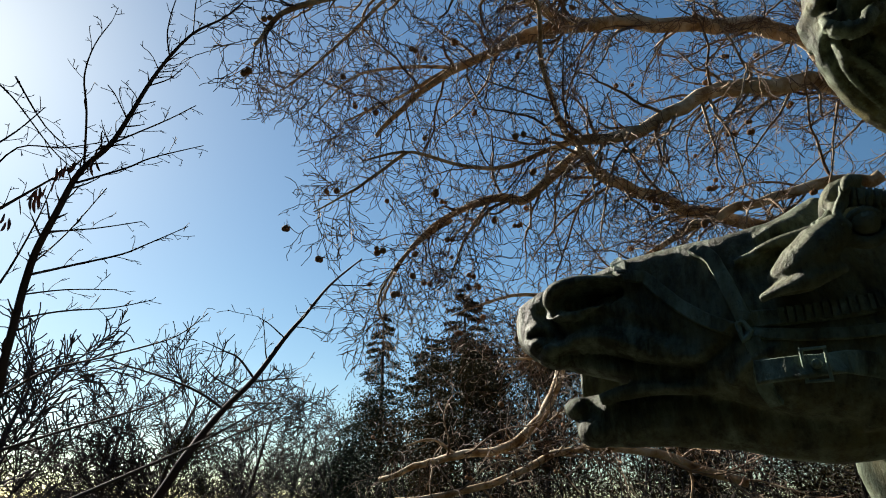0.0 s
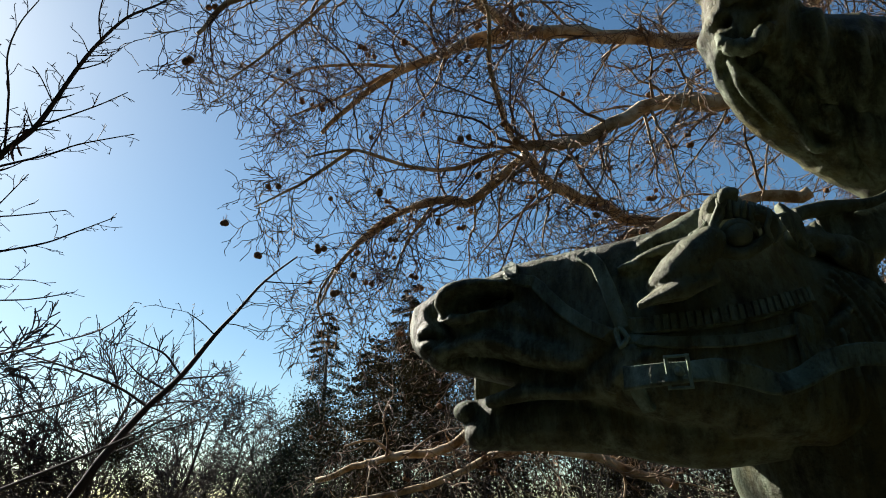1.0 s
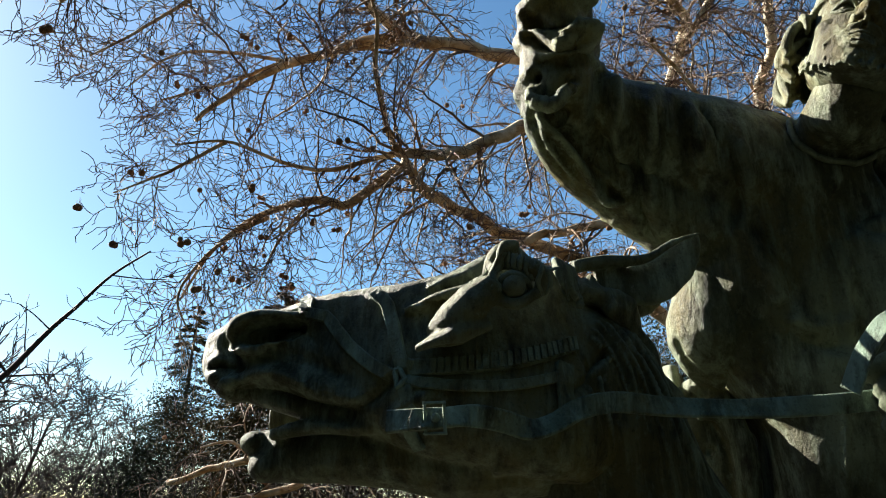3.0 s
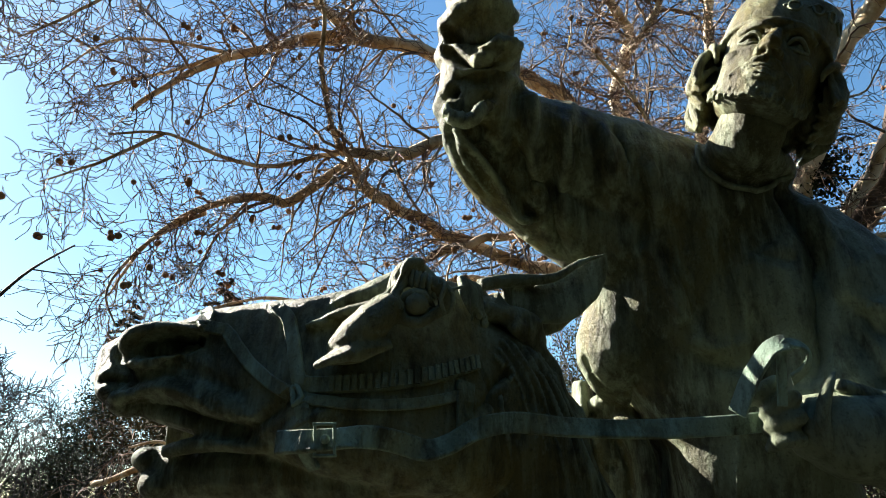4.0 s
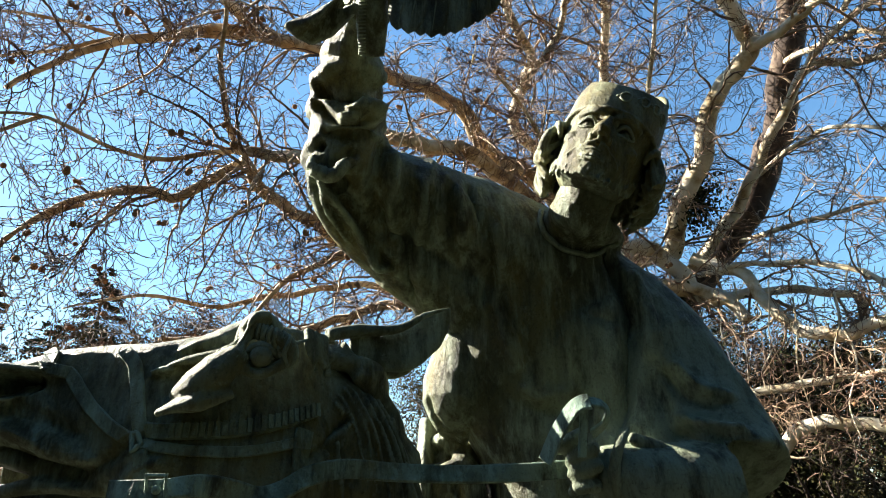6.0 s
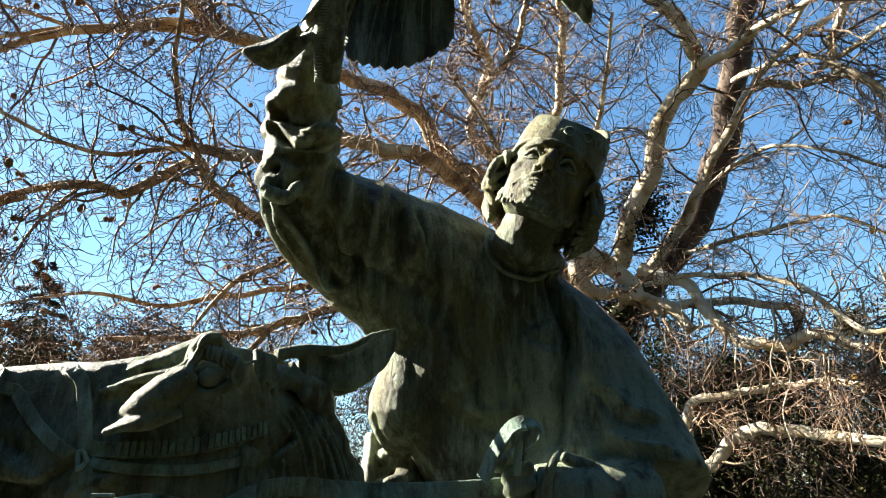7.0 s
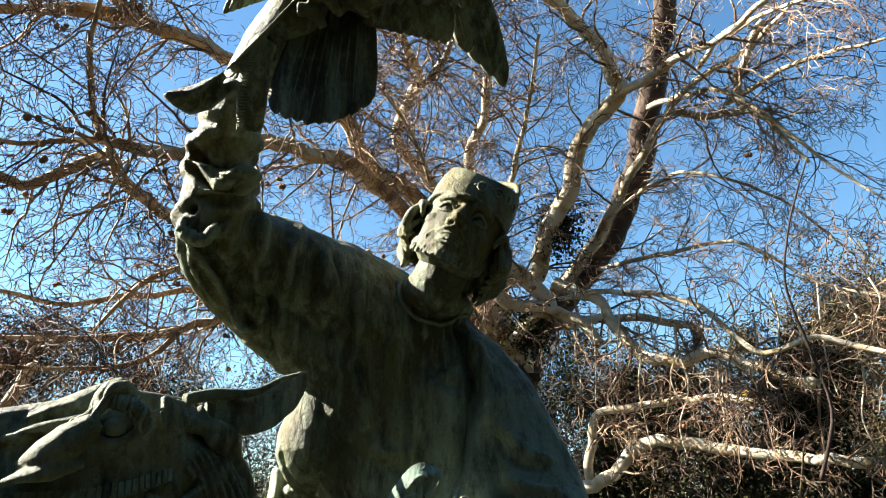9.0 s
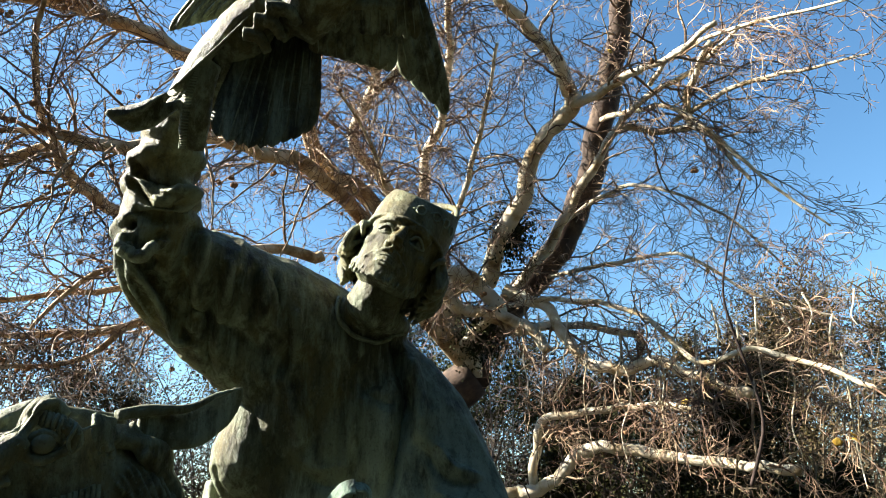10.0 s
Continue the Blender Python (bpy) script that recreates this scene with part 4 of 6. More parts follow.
for a, u in ((1.45, 0.090), (1.05, 0.096), (0.72, 0.100), (0.42, 0.100)):
    q = on_face(0.12 * math.cos(a), 0.14 * math.sin(a), u)
    side = (across * -math.sin(a) + face * math.cos(a)).normalized()
    ring = [q + side * 0.015 * math.cos(w) + crown * 0.014 * math.sin(w) for w in [math.pi * i / 6 for i in range(13)]]
    straps_dark.tube([x for x, n in laid(ring, 1, 0.001)], [0.0024] * 13, 6)
    curl = [q + side * (0.018 + 0.007 * math.cos(w)) + crown * (0.004 * math.sin(w) - 0.004) for w in [math.pi * i / 4 for i in range(6)]]
    straps_dark.tube([x for x, n in laid(curl, 1, 0.001)], [0.002] * 6, 6)
# forelock hairs falling over the brow
for k in range(16):
    u = k / 15
    a = Vector((0.535, 0.815, 3.606)).lerp(Vector((0.623, 0.794, 3.590)), u)
    e = Vector((0.521, 0.818, 3.544)).lerp(Vector((0.628, 0.799, 3.530)), u)
    m = (a + e) / 2 + Vector((0.006 * math.sin(k * 2.1), 0, 0.006 * math.sin(k * 1.3)))
    if 0.15 < u < 0.7:
        e = m + (a - m) * 0.15
    straps_dark.tube([x for x, n in laid([a, m, e], 4, 0.001)], [0.002, 0.003, 0.0036, 0.004, 0.004, 0.004, 0.0034, 0.0026, 0.001], 6)
# wrinkles over the eye
for pts, r in (([(0.523, 0.832, 3.582), (0.512, 0.831, 3.559), (0.517, 0.826, 3.536)], 0.004), ([(0.514, 0.842, 3.591), (0.501, 0.833, 3.563), (0.506, 0.828, 3.537)], 0.0035)):
    line = [x for x, n in laid(pts, 4, 0.0)]
    straps_dark.tube(line, [r * (0.15 + 0.85 * math.sin(math.pi * i / (len(line) - 1))) for i in range(len(line))], 7)
straps_dark.tube([p for p, n in laid([(1.129, 0.829, 3.926), (1.128, 0.823, 3.883), (1.149, 0.824, 3.848), (1.184, 0.804, 3.829), (1.228, 0.778, 3.834), (1.269, 0.755, 3.865)], 4, 0.004)], [0.006] * 21, 6)


def feather(s, root, tip, wide, n, thick=0.006, bend=0.0):
    """A long blade with a raised shaft, broad near the tip."""
    root, tip, n = Vector(root), Vector(tip), Vector(n).normalized()
    d = tip - root
    a = d.cross(n).normalized()
    rings = []
    for u, w in ((0, 0.5), (0.3, 0.85), (0.65, 1.0), (0.88, 0.85), (0.97, 0.45), (1.0, 0.08)):
        rings.append((root + d * u + n * bend * u * u, a * wide / 2 * w, n * thick / 2))
    s.loft(rings, 8)
    s.tube([root + n * thick * 0.5, root + d * 0.5 + n * (bend * 0.25 + thick * 0.6), root + d * 0.95 + n * (bend * 0.9 + thick * 0.4)], [0.003, 0.0024, 0.001], 5)


# tail fan
N_TAIL = Vector((-0.35, -0.45, -0.8))
for k in range(9):
    u = k / 8
    tip = Vector((0.705, 0.666, 4.125)).lerp(Vector((0.852, 0.591, 4.163)), u) + Vector((0, 0, -0.03 * math.sin(math.pi * u)))
    root = Vector((0.752, 0.650, 4.390)).lerp(Vector((0.845, 0.590, 4.420)), u)
    feather(straps_dark, root, tip, 0.056, N_TAIL + Vector((0.1, 0, 0)) * (u - 0.5), 0.007, 0.004 * (k % 2))
# wing spread towards the rider: long primaries, then rows of coverts
N_WING = Vector((-0.45, -0.60, -0.65))
for k in range(13):
    u = k / 12
    root = Vector((0.819, 0.537, 4.418)).lerp(Vector((0.994, 0.426, 4.521)), u)
    tip = Vector((0.854, 0.568, 4.347)).lerp(Vector((1.026, 0.522, 4.363)), min(1, u * 1.35)) if u < 0.74 else Vector((1.060, 0.512, 4.360)).lerp(Vector((1.167, 0.506, 4.313)), (u - 0.74) / 0.26)
    feather(straps_dark, root, tip, 0.050, N_WING, 0.007, 0.006 * (k % 2))
for row in range(2):
    for k in range(12):
        u = k / 11
        root = Vector((0.782, 0.482, 4.490)).lerp(Vector((0.933, 0.387, 4.562)), u) + Vector((0, 0, 0.06 * row))
        tip = Vector((0.829, 0.542, 4.376)).lerp(Vector((1.028, 0.460, 4.422)), u) + Vector((0, 0, 0.075 * row))
        feather(straps_dark, root, tip, 0.034, N_WING, 0.008, 0.004 * (k % 3))
straps_dark.loft([((0.811, 0.529, 4.453), Vector((0.0, 0.02, 0.06)), Vector((0.008, 0.008, 0))), ((0.904, 0.481, 4.513), Vector((0.0, 0.02, 0.085)), Vector((0.008, 0.008, 0))), ((0.998, 0.431, 4.543), Vector((0.0, 0.0, 0.075)), Vector((0.008, 0.008, 0)))], 10)
# wing behind the hand
for k in range(15):
    u = k / 14
    root = Vector((0.850, 0.588, 4.556)).lerp(Vector((0.700, 0.716, 4.600)), u)
    tip = Vector((0.765, 0.690, 4.500)).lerp(Vector((0.640, 0.842, 4.443)), u)
    feather(straps_dark, root, tip, 0.026, Vector((-0.3, -0.6, -0.7)), 0.007, 0.004 * (k % 2))
# knurled edge of the gauntlet
edge = glide([(0.673, 0.760, 4.124), (0.659, 0.733, 4.167), (0.648, 0.702, 4.219), (0.653, 0.681, 4.264)], 10)
for p in edge:
    straps_dark.tube([p - Vector((0.002, 0, 0.001)), p + Vector((0.012, -0.002, 0.003))], [0.0017, 0.0014], 5)

bm = bmesh.new()
bm.from_mesh(skin)
bm.from_mesh(straps_dark.mesh("dark_bits"))
first = len(bm.faces)
bm.from_mesh(straps.mesh("strap_bits"))
bm.faces.ensure_lookup_table()
for i in range(first, len(bm.faces)):
    bm.faces[i].material_index = 1
for i, f in enumerate(bm.faces):
    f.smooth = i < first
cast = bpy.data.meshes.new("equestrian_statue")
bm.to_mesh(cast)
bm.free()
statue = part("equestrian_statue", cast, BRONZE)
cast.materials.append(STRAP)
tagged(statue, "weathered green-black bronze statue of a rider raising a bird on horseback", "statue")

# stone plinth under the hooves
plinth = new("plinth")
tagged(plinth, "dark grey granite plinth carrying the bronze horse and rider", "plinth")
PL = Matrix.Translation((1.72, 0.58, 0)) @ Matrix.Rotation(math.atan2(-0.53, 0.83), 4, "Z")


def block(name, lx, ly, z0, z1, mat, parent, chamfer=0.02, m=None):
    s = Soup()
    x, y, c = lx / 2, ly / 2, chamfer
    rings = [(z0, 0), (z1 - c, 0), (z1, c)]
    v, f = [], []
    for z, k in rings:
        v += [Vector((-x + k, -y + k, z)), Vector((x - k, -y + k, z)), Vector((x - k, y - k, z)), Vector((-x + k, y - k, z))]
    for r in range(2):
        for i in range(4):
            j = (i + 1) % 4
            f.append((r * 4 + i, r * 4 + j, r * 4 + 4 + j, r * 4 + 4 + i))
    f += [(3, 2, 1, 0), (8, 9, 10, 11)]
    s.add(v, f)
    return part(name, s.mesh(name, False), mat, parent, "", m)


block("plinth_base", 2.9, 1.3, 0.0, 0.25, STONE, plinth, 0.03, PL)
block("plinth_die", 2.5, 0.95, 0.25, 0.92, STONE, plinth, 0.015, PL)
block("plinth_cap", 2.7, 1.12, 0.92, 1.08, STONE, plinth, 0.03, PL)

# ---- ground ----
g = Soup()
N = 40
gv, gf = [], []
for i in range(N + 1):
    for j in range(N + 1):
        x, y = ((i / N * 2 - 1) ** 3) * 900, ((j / N * 2 - 1) ** 3) * 900
        near = min(1.0, max(0.0, (math.hypot(x, y) - 6) / 30))
        gv.append(Vector((x, y, near * 0.5 * noise.noise(Vector((x * 0.05, y * 0.05, 0))))))
for i in range(N):
    for j in range(N):
        a = i * (N + 1) + j
        gf.append((a, a + N + 1, a + N + 2, a + 1))
g.add(gv, gf)
ground = part("ground", g.mesh("ground"), GRASS)
tagged(ground, "short winter grass of a park lawn", "ground", kind="structure")


# ---- bare trees ----
def unit(v):
    return v / np.maximum(np.linalg.norm(v, axis=1, keepdims=True), 1e-9)


def blades(quads):
    """A mesh of separate four-cornered blades."""
    me = bpy.data.meshes.new("blades")
    n = len(quads)
    me.from_pydata(quads.reshape(-1, 3), [], np.arange(n * 4).reshape(n, 4))
    return me


class Twigs:
    """Thin three- or more-sided tapering branches, gathered for one mesh."""

    def __init__(self, seed):
        self.r = random.Random(seed)
        self.soup, self.boughs, self.tips = Soup(), Soup(), []

    def tube(self, pts, r0, r1, seg):
        n = len(pts) - 1
        last, verts = None, []
        for i, p in enumerate(pts):
            d = (pts[min(i + 1, n)] - pts[max(i - 1, 0)]).normalized()
            a = last - d * last.dot(d) if last else d.orthogonal()
            a.normalize()
            last, b, r = a, d.cross(a), r0 + (r1 - r0) * i / n
            for k in range(seg):
                w = 2 * math.pi * k / seg
                verts.append(p + a * (math.cos(w) * r) + b * (math.sin(w) * r))
        faces = [(i * seg + k, i * seg + (k + 1) % seg, (i + 1) * seg + (k + 1) % seg, (i + 1) * seg + k) for i in range(n) for k in range(seg)]
        (self.boughs if r0 > 0.017 else self.soup).add(verts, faces)

    def branch(self, p, d, length, r0, level, plan):
        """plan: per level, (segments, wander, pull up or down, children a metre, child length, child angle)."""
        r = self.r
        segs, wander, pull, every, child, angle = plan[level]
        pts, q, step = [p.copy()], p.copy(), length / segs
        d = d.normalized()
        for i in range(segs):
            d = (d + Vector((r.gauss(0, wander), r.gauss(0, wander), r.gauss(0, wander) + pull))).normalized()
            q = q + d * step
            pts.append(q.copy())
        r1 = max(r0 * 0.35, plan[-1])
        self.tube(pts, r0, r1, 6 if r0 > 0.03 else 4 if r0 > 0.012 else 3)
        if level == len(plan) - 2:
            self.tips.append(pts[-1])
            return
        self.children(pts, r0, r1, level, plan)

    def children(self, pts, r0, r1, level, plan, start=0.15):
        r = self.r
        segs, wander, pull, every, child, angle = plan[level]
        n = len(pts) - 1
        length = sum((pts[i + 1] - pts[i]).length for i in range(n))
        count = max(1, int(length * every + r.random()))
        prev = None
        for k in range(count):
            u = start + (1 - start) * (k + r.random()) / count
            i = min(int(u * n), n - 1)
            t = u * n - i
            at, along = pts[i].lerp(pts[i + 1], t), (pts[i + 1] - pts[i]).normalized()
            out = Vector((r.gauss(0, 1), r.gauss(0, 1), r.gauss(0, 0.6) - 0.15))
            out = out if prev is None else out - prev * 0.8
            prev = out.normalized()
            out = (out - along * out.dot(along)).normalized()
            a = radians(angle) * r.uniform(0.7, 1.25)
            rad = r0 + (r1 - r0) * u
            self.branch(at, along * math.cos(a) + out * math.sin(a), child * r.uniform(0.55, 1.3) * (1.1 - 0.35 * u), max(plan[-1], min(0.026, rad * r.uniform(0.3, 0.5))), level + 1, plan)


# the great plane tree: limbs drawn one by one, boughs and hanging twigs grown on them
PLANE_PLAN = [
    (1, 0, 0, 3.0, 1.8, 52),
    (11, 0.19, -0.020, 5.2, 0.72, 50),
    (7, 0.27, -0.045, 8.0, 0.30, 50),
    (4, 0.38, -0.05, 0, 0, 0),
    0.0046,
]
plane = new("plane_tree")
tagged(plane, "old bare plane tree with mottled cream bark and hanging seed balls", "tree")
limb_twigs = Twigs(11)
TRUNK_TOP = Vector((10.4, 8.9, 6.2))


def limb(points, r0, r1, mat=None, grow=True, label="", start=0.12, dense=1.0, reach=1.0):
    pts = glide(points, 5)
    s = Soup()
    radii = [r0 + (r1 - r0) * i / (len(pts) - 1) for i in range(len(pts))]
    radii = [r * (1 + 0.10 * noise.noise(p * 2.3)) for r, p in zip(radii, pts)]
    pts = [p + Vector((noise.noise(p * 1.7), noise.noise(p * 1.7 + Vector((9, 0, 0))), noise.noise(p * 1.7 + Vector((0, 9, 0))))) * min(0.12, r * 1.2) * (0 < i < len(pts) - 1) + Vector((noise.noise(p * 5.1), noise.noise(p * 5.1 + Vector((9, 0, 0))), noise.noise(p * 5.1 + Vector((0, 9, 0))))) * min(0.05, r * 0.6) * (0 < i < len(pts) - 1) for i, (p, r) in enumerate(zip(pts, radii))]
    s.tube(pts, radii, 10)
    part("limb", s.mesh("limb"), mat or (PALE_BARK if min(p.x for p in pts) > 5 else BARK), plane, label)
    if grow:
        plan = list(PLANE_PLAN)
        plan[0] = (1, 0, 0, PLANE_PLAN[0][3] * dense, PLANE_PLAN[0][4] * reach, PLANE_PLAN[0][5])
        limb_twigs.children(pts, r0, r1, 0, plan, start)
    return pts


# trunk
trunk = Soup()
tp = glide([(9.3, 10.5, -0.1), (9.35, 10.4, 1.5), (9.5, 10.2, 3.6), (9.85, 9.6, 5.4), TRUNK_TOP], 4)
trunk.tube(tp, ramped([0.85, 0.62, 0.55, 0.50, 0.42], 4), 16)
part("trunk", trunk.mesh("trunk"), OLD_BARK, plane, "dark flaking trunk")
# limbs towards the first views
limb([TRUNK_TOP, *[(8.226, 9.407, 8.619), (6.011, 8.548, 9.097), (4.627, 8.080, 8.812), (3.650, 7.826, 8.525), (2.611, 7.819, 7.923), (1.666, 7.777, 7.756)]], 0.17, 0.07, dense=1.45)
limb([(1.861, 7.930, 7.736), (1.149, 8.034, 7.075), (0.656, 7.901, 6.964), (-0.018, 7.840, 6.610), (-0.481, 7.790, 6.103), (-0.759, 7.750, 5.458)], 0.080, 0.010, dense=1.6, reach=0.6)
limb([(1.816, 7.915, 7.779), (1.551, 7.626, 7.952), (1.278, 7.076, 8.478), (1.153, 6.524, 8.879), (0.839, 6.022, 9.173)], 0.045, 0.02)
limb([TRUNK_TOP, *[(8.553, 9.157, 7.412), (6.270, 9.644, 7.116), (3.863, 9.109, 7.270), (2.264, 8.191, 7.377), (1.771, 7.835, 7.613)]], 0.14, 0.07, dense=1.5)
limb([TRUNK_TOP, *[(7.860, 9.108, 9.161), (6.444, 8.831, 9.478), (5.278, 8.352, 10.008), (3.823, 8.238, 10.033), (2.309, 8.076, 9.870), (1.711, 7.913, 9.744), (1.142, 7.502, 9.874)]], 0.18, 0.07, dense=1.45)
limb([(2.309, 8.076, 9.870), (1.157, 7.992, 9.576), (0.349, 7.906, 9.074), (-0.275, 7.759, 8.546), (-0.881, 7.690, 7.768)], 0.09, 0.03)
limb([(1.651, 8.159, 9.762), (0.953, 8.015, 9.436), (0.128, 7.895, 9.004), (-0.571, 7.774, 8.453), (-1.286, 7.557, 7.916)], 0.05, 0.012, dense=1.8, reach=0.55)
limb([(1.794, 7.859, 7.838), (1.164, 7.813, 7.513), (0.480, 7.674, 7.271), (-0.379, 7.313, 7.316), (-0.982, 7.143, 7.105)], 0.04, 0.012, dense=1.6, reach=0.55)
limb([(6.275, 8.552, 7.643), (5.313, 8.638, 7.462), (4.387, 8.658, 7.204), (3.521, 8.607, 6.877), (2.690, 8.673, 6.314), (2.243, 8.701, 5.599)], 0.10, 0.02, dense=1.5)
limb([(1.910, 6.476, 10.024), (1.211, 6.789, 9.588), (0.330, 6.713, 9.335), (-0.580, 6.482, 9.124), (-1.354, 6.277, 8.770), (-1.809, 6.080, 8.396), (-2.083, 6.077, 7.968)], 0.08, 0.02, dense=2.2, reach=0.42)
# thin outer boughs of the canopy's edge
limb([(-0.580, 6.482, 9.124), (-1.110, 6.550, 8.503), (-1.554, 6.569, 8.030), (-1.863, 6.580, 7.724)], 0.026, 0.008, dense=3.2, reach=0.32)
limb([(0.128, 7.895, 9.004), (-0.703, 7.391, 8.634), (-1.170, 7.108, 8.255), (-1.549, 7.036, 7.711)], 0.026, 0.008, dense=3.2, reach=0.32)
limb([(-0.449, 7.310, 7.315), (-0.917, 7.261, 6.899), (-1.240, 7.221, 6.653), (-1.517, 7.156, 6.439)], 0.026, 0.008, dense=3.2, reach=0.32)
limb([(0.115, 7.879, 6.646), (-0.449, 7.752, 6.133), (-0.765, 7.621, 5.510), (-0.621, 7.642, 5.104)], 0.026, 0.008, dense=2.6, reach=0.4)
limb([(0.635, 7.919, 6.986), (0.261, 7.987, 6.377), (0.042, 8.018, 5.704)], 0.024, 0.008, dense=2.6, reach=0.4)
# low limbs behind the horse's head
limb([(9.7, 9.9, 4.6), *[(6.976, 10.335, 6.766), (5.968, 10.108, 7.046), (4.855, 9.867, 6.640), (3.628, 9.631, 6.059), (2.318, 9.250, 5.620), (1.231, 8.853, 5.387)]], 0.15, 0.02, dense=1.3, reach=0.85)
limb([(5.968, 10.108, 7.046), (4.450, 9.939, 6.940), (3.137, 9.646, 6.528), (2.055, 9.387, 6.099), (0.951, 8.943, 5.950), (0.110, 8.454, 5.537)], 0.07, 0.012, dense=1.5, reach=0.8)
limb([(3.628, 9.631, 6.059), (2.926, 9.363, 5.396), (1.768, 9.042, 5.128), (0.724, 8.564, 4.992)], 0.05, 0.012, dense=1.5, reach=0.8)
# limbs over the rider
limb([TRUNK_TOP, *[(8.291, 9.256, 9.728), (7.108, 9.016, 10.543), (6.821, 8.064, 11.205), (6.175, 7.720, 11.725), (5.272, 7.137, 12.224)]], 0.15, 0.06, dense=2.2)
limb([(6.893, 8.164, 11.036), (6.952, 7.367, 11.469), (6.701, 6.726, 11.922), (6.277, 6.060, 12.298)], 0.08, 0.03, dense=2.0)
limb([TRUNK_TOP, *[(9.069, 9.065, 9.878), (8.661, 8.179, 11.079), (8.146, 7.382, 12.031), (7.251, 6.512, 12.848)]], 0.13, 0.06, dense=2.2)
limb([TRUNK_TOP, (9.4, 8.7, 8.6), (9.0, 7.7, 9.8), (8.5, 6.7, 10.8), (7.8, 5.8, 11.4)], 0.08, 0.03, dense=2.0)
limb([TRUNK_TOP, (8.8, 9.0, 8.4), (7.6, 8.4, 9.2), (6.4, 7.6, 9.6), (5.2, 6.9, 9.7)], 0.08, 0.02, dense=2.0, reach=0.8)
# the pale limb and the dark one right of the rider
limb([TRUNK_TOP, *[(9.671, 8.937, 7.804), (9.836, 7.927, 7.902), (9.545, 7.490, 8.631), (9.539, 6.820, 9.075), (9.211, 6.179, 9.854), (9.137, 5.313, 10.352), (8.994, 5.061, 10.547)]], 0.19, 0.15)
limb([(8.994, 5.061, 10.547), (8.389, 4.894, 10.856), (7.809, 4.968, 11.082), (6.811, 4.986, 11.362)], 0.14, 0.09)
limb([(9.040, 5.174, 10.404), (9.051, 4.474, 10.374), (9.023, 3.947, 10.402), (8.916, 3.172, 10.289), (8.686, 2.330, 10.284)], 0.09, 0.04)
limb([TRUNK_TOP, *[(10.844, 9.120, 6.952), (11.335, 7.848, 8.323), (11.494, 7.077, 9.111), (11.323, 6.296, 10.274), (10.941, 5.553, 11.443), (10.432, 4.869, 12.496), (9.939, 4.220, 13.336)]], 0.38, 0.20, OLD_BARK, label="dark rough limb")
limb([(10.476, 8.084, 7.723), (10.648, 6.825, 8.792), (10.382, 5.715, 9.795), (10.222, 4.945, 10.286), (10.412, 4.172, 9.981), (10.455, 3.646, 9.862), (10.536, 3.264, 9.356), (10.602, 2.897, 8.587)], 0.11, 0.03)
limb([(10.229, 4.953, 10.270), (10.049, 4.354, 10.570), (10.075, 3.563, 10.644), (9.975, 2.953, 10.727), (9.697, 2.302, 10.838)], 0.07, 0.03)
limb([(10.455, 3.646, 9.862), (10.082, 3.442, 10.343), (9.705, 2.802, 10.802)], 0.08, 0.06)
# low pale limbs, twisting out to the side
limb([(10.182, 7.898, 7.152), (9.643, 7.913, 7.740), (9.083, 8.089, 7.963), (8.893, 8.250, 7.741), (9.127, 8.190, 7.374), (9.595, 7.933, 7.169), (9.933, 7.301, 6.959), (10.051, 6.740, 6.325)], 0.17, 0.10, dense=1.0, reach=0.9)
limb([(9.923, 7.601, 7.706), (10.109, 6.676, 7.043), (9.997, 6.152, 6.192), (10.112, 5.388, 5.729), (10.172, 4.802, 5.842), (10.211, 3.967, 5.418), (10.106, 3.280, 5.109)], 0.115, 0.075, dense=1.1, reach=0.9)
limb([(9.755, 8.580, 6.674), (9.905, 7.946, 7.059), (10.102, 7.336, 6.780), (10.283, 6.372, 6.788), (10.496, 5.200, 6.436), (10.417, 5.142, 5.993)], 0.11, 0.05, dense=1.0, reach=0.9)
limb([(10.073, 7.290, 3.922), (9.963, 7.033, 4.535), (9.859, 6.722, 5.091), (10.198, 5.837, 5.169), (10.373, 4.918, 5.159), (10.367, 4.281, 5.025)], 0.085, 0.05, dense=0.9, reach=0.7)
limb([(9.932, 7.468, 3.925), (10.026, 7.015, 3.998), (10.151, 6.454, 4.365), (10.302, 5.813, 4.580), (10.463, 4.948, 4.405), (10.530, 3.879, 4.230), (10.464, 2.913, 4.085)], 0.12, 0.07, dense=0.8, reach=0.7)
limb([(9.5, 10.1, 3.6), *[(9.593, 8.176, 3.852), (9.932, 7.468, 3.925)]], 0.13, 0.095, grow=False)
limb([(9.979, 7.557, 7.356), (10.048, 6.158, 7.168), (9.932, 4.696, 6.521), (9.772, 3.884, 5.625), (9.682, 3.018, 5.632), (9.694, 2.218, 5.276), (9.607, 1.575, 4.893)], 0.05, 0.03)
limb([(7.658, 2.518, 3.777), (7.682, 2.295, 4.443), (7.530, 2.351, 5.152), (7.356, 2.364, 5.757), (7.226, 2.150, 6.329), (7.100, 1.823, 6.858)], 0.020, 0.008, DARK_TWIG, dense=0.5)
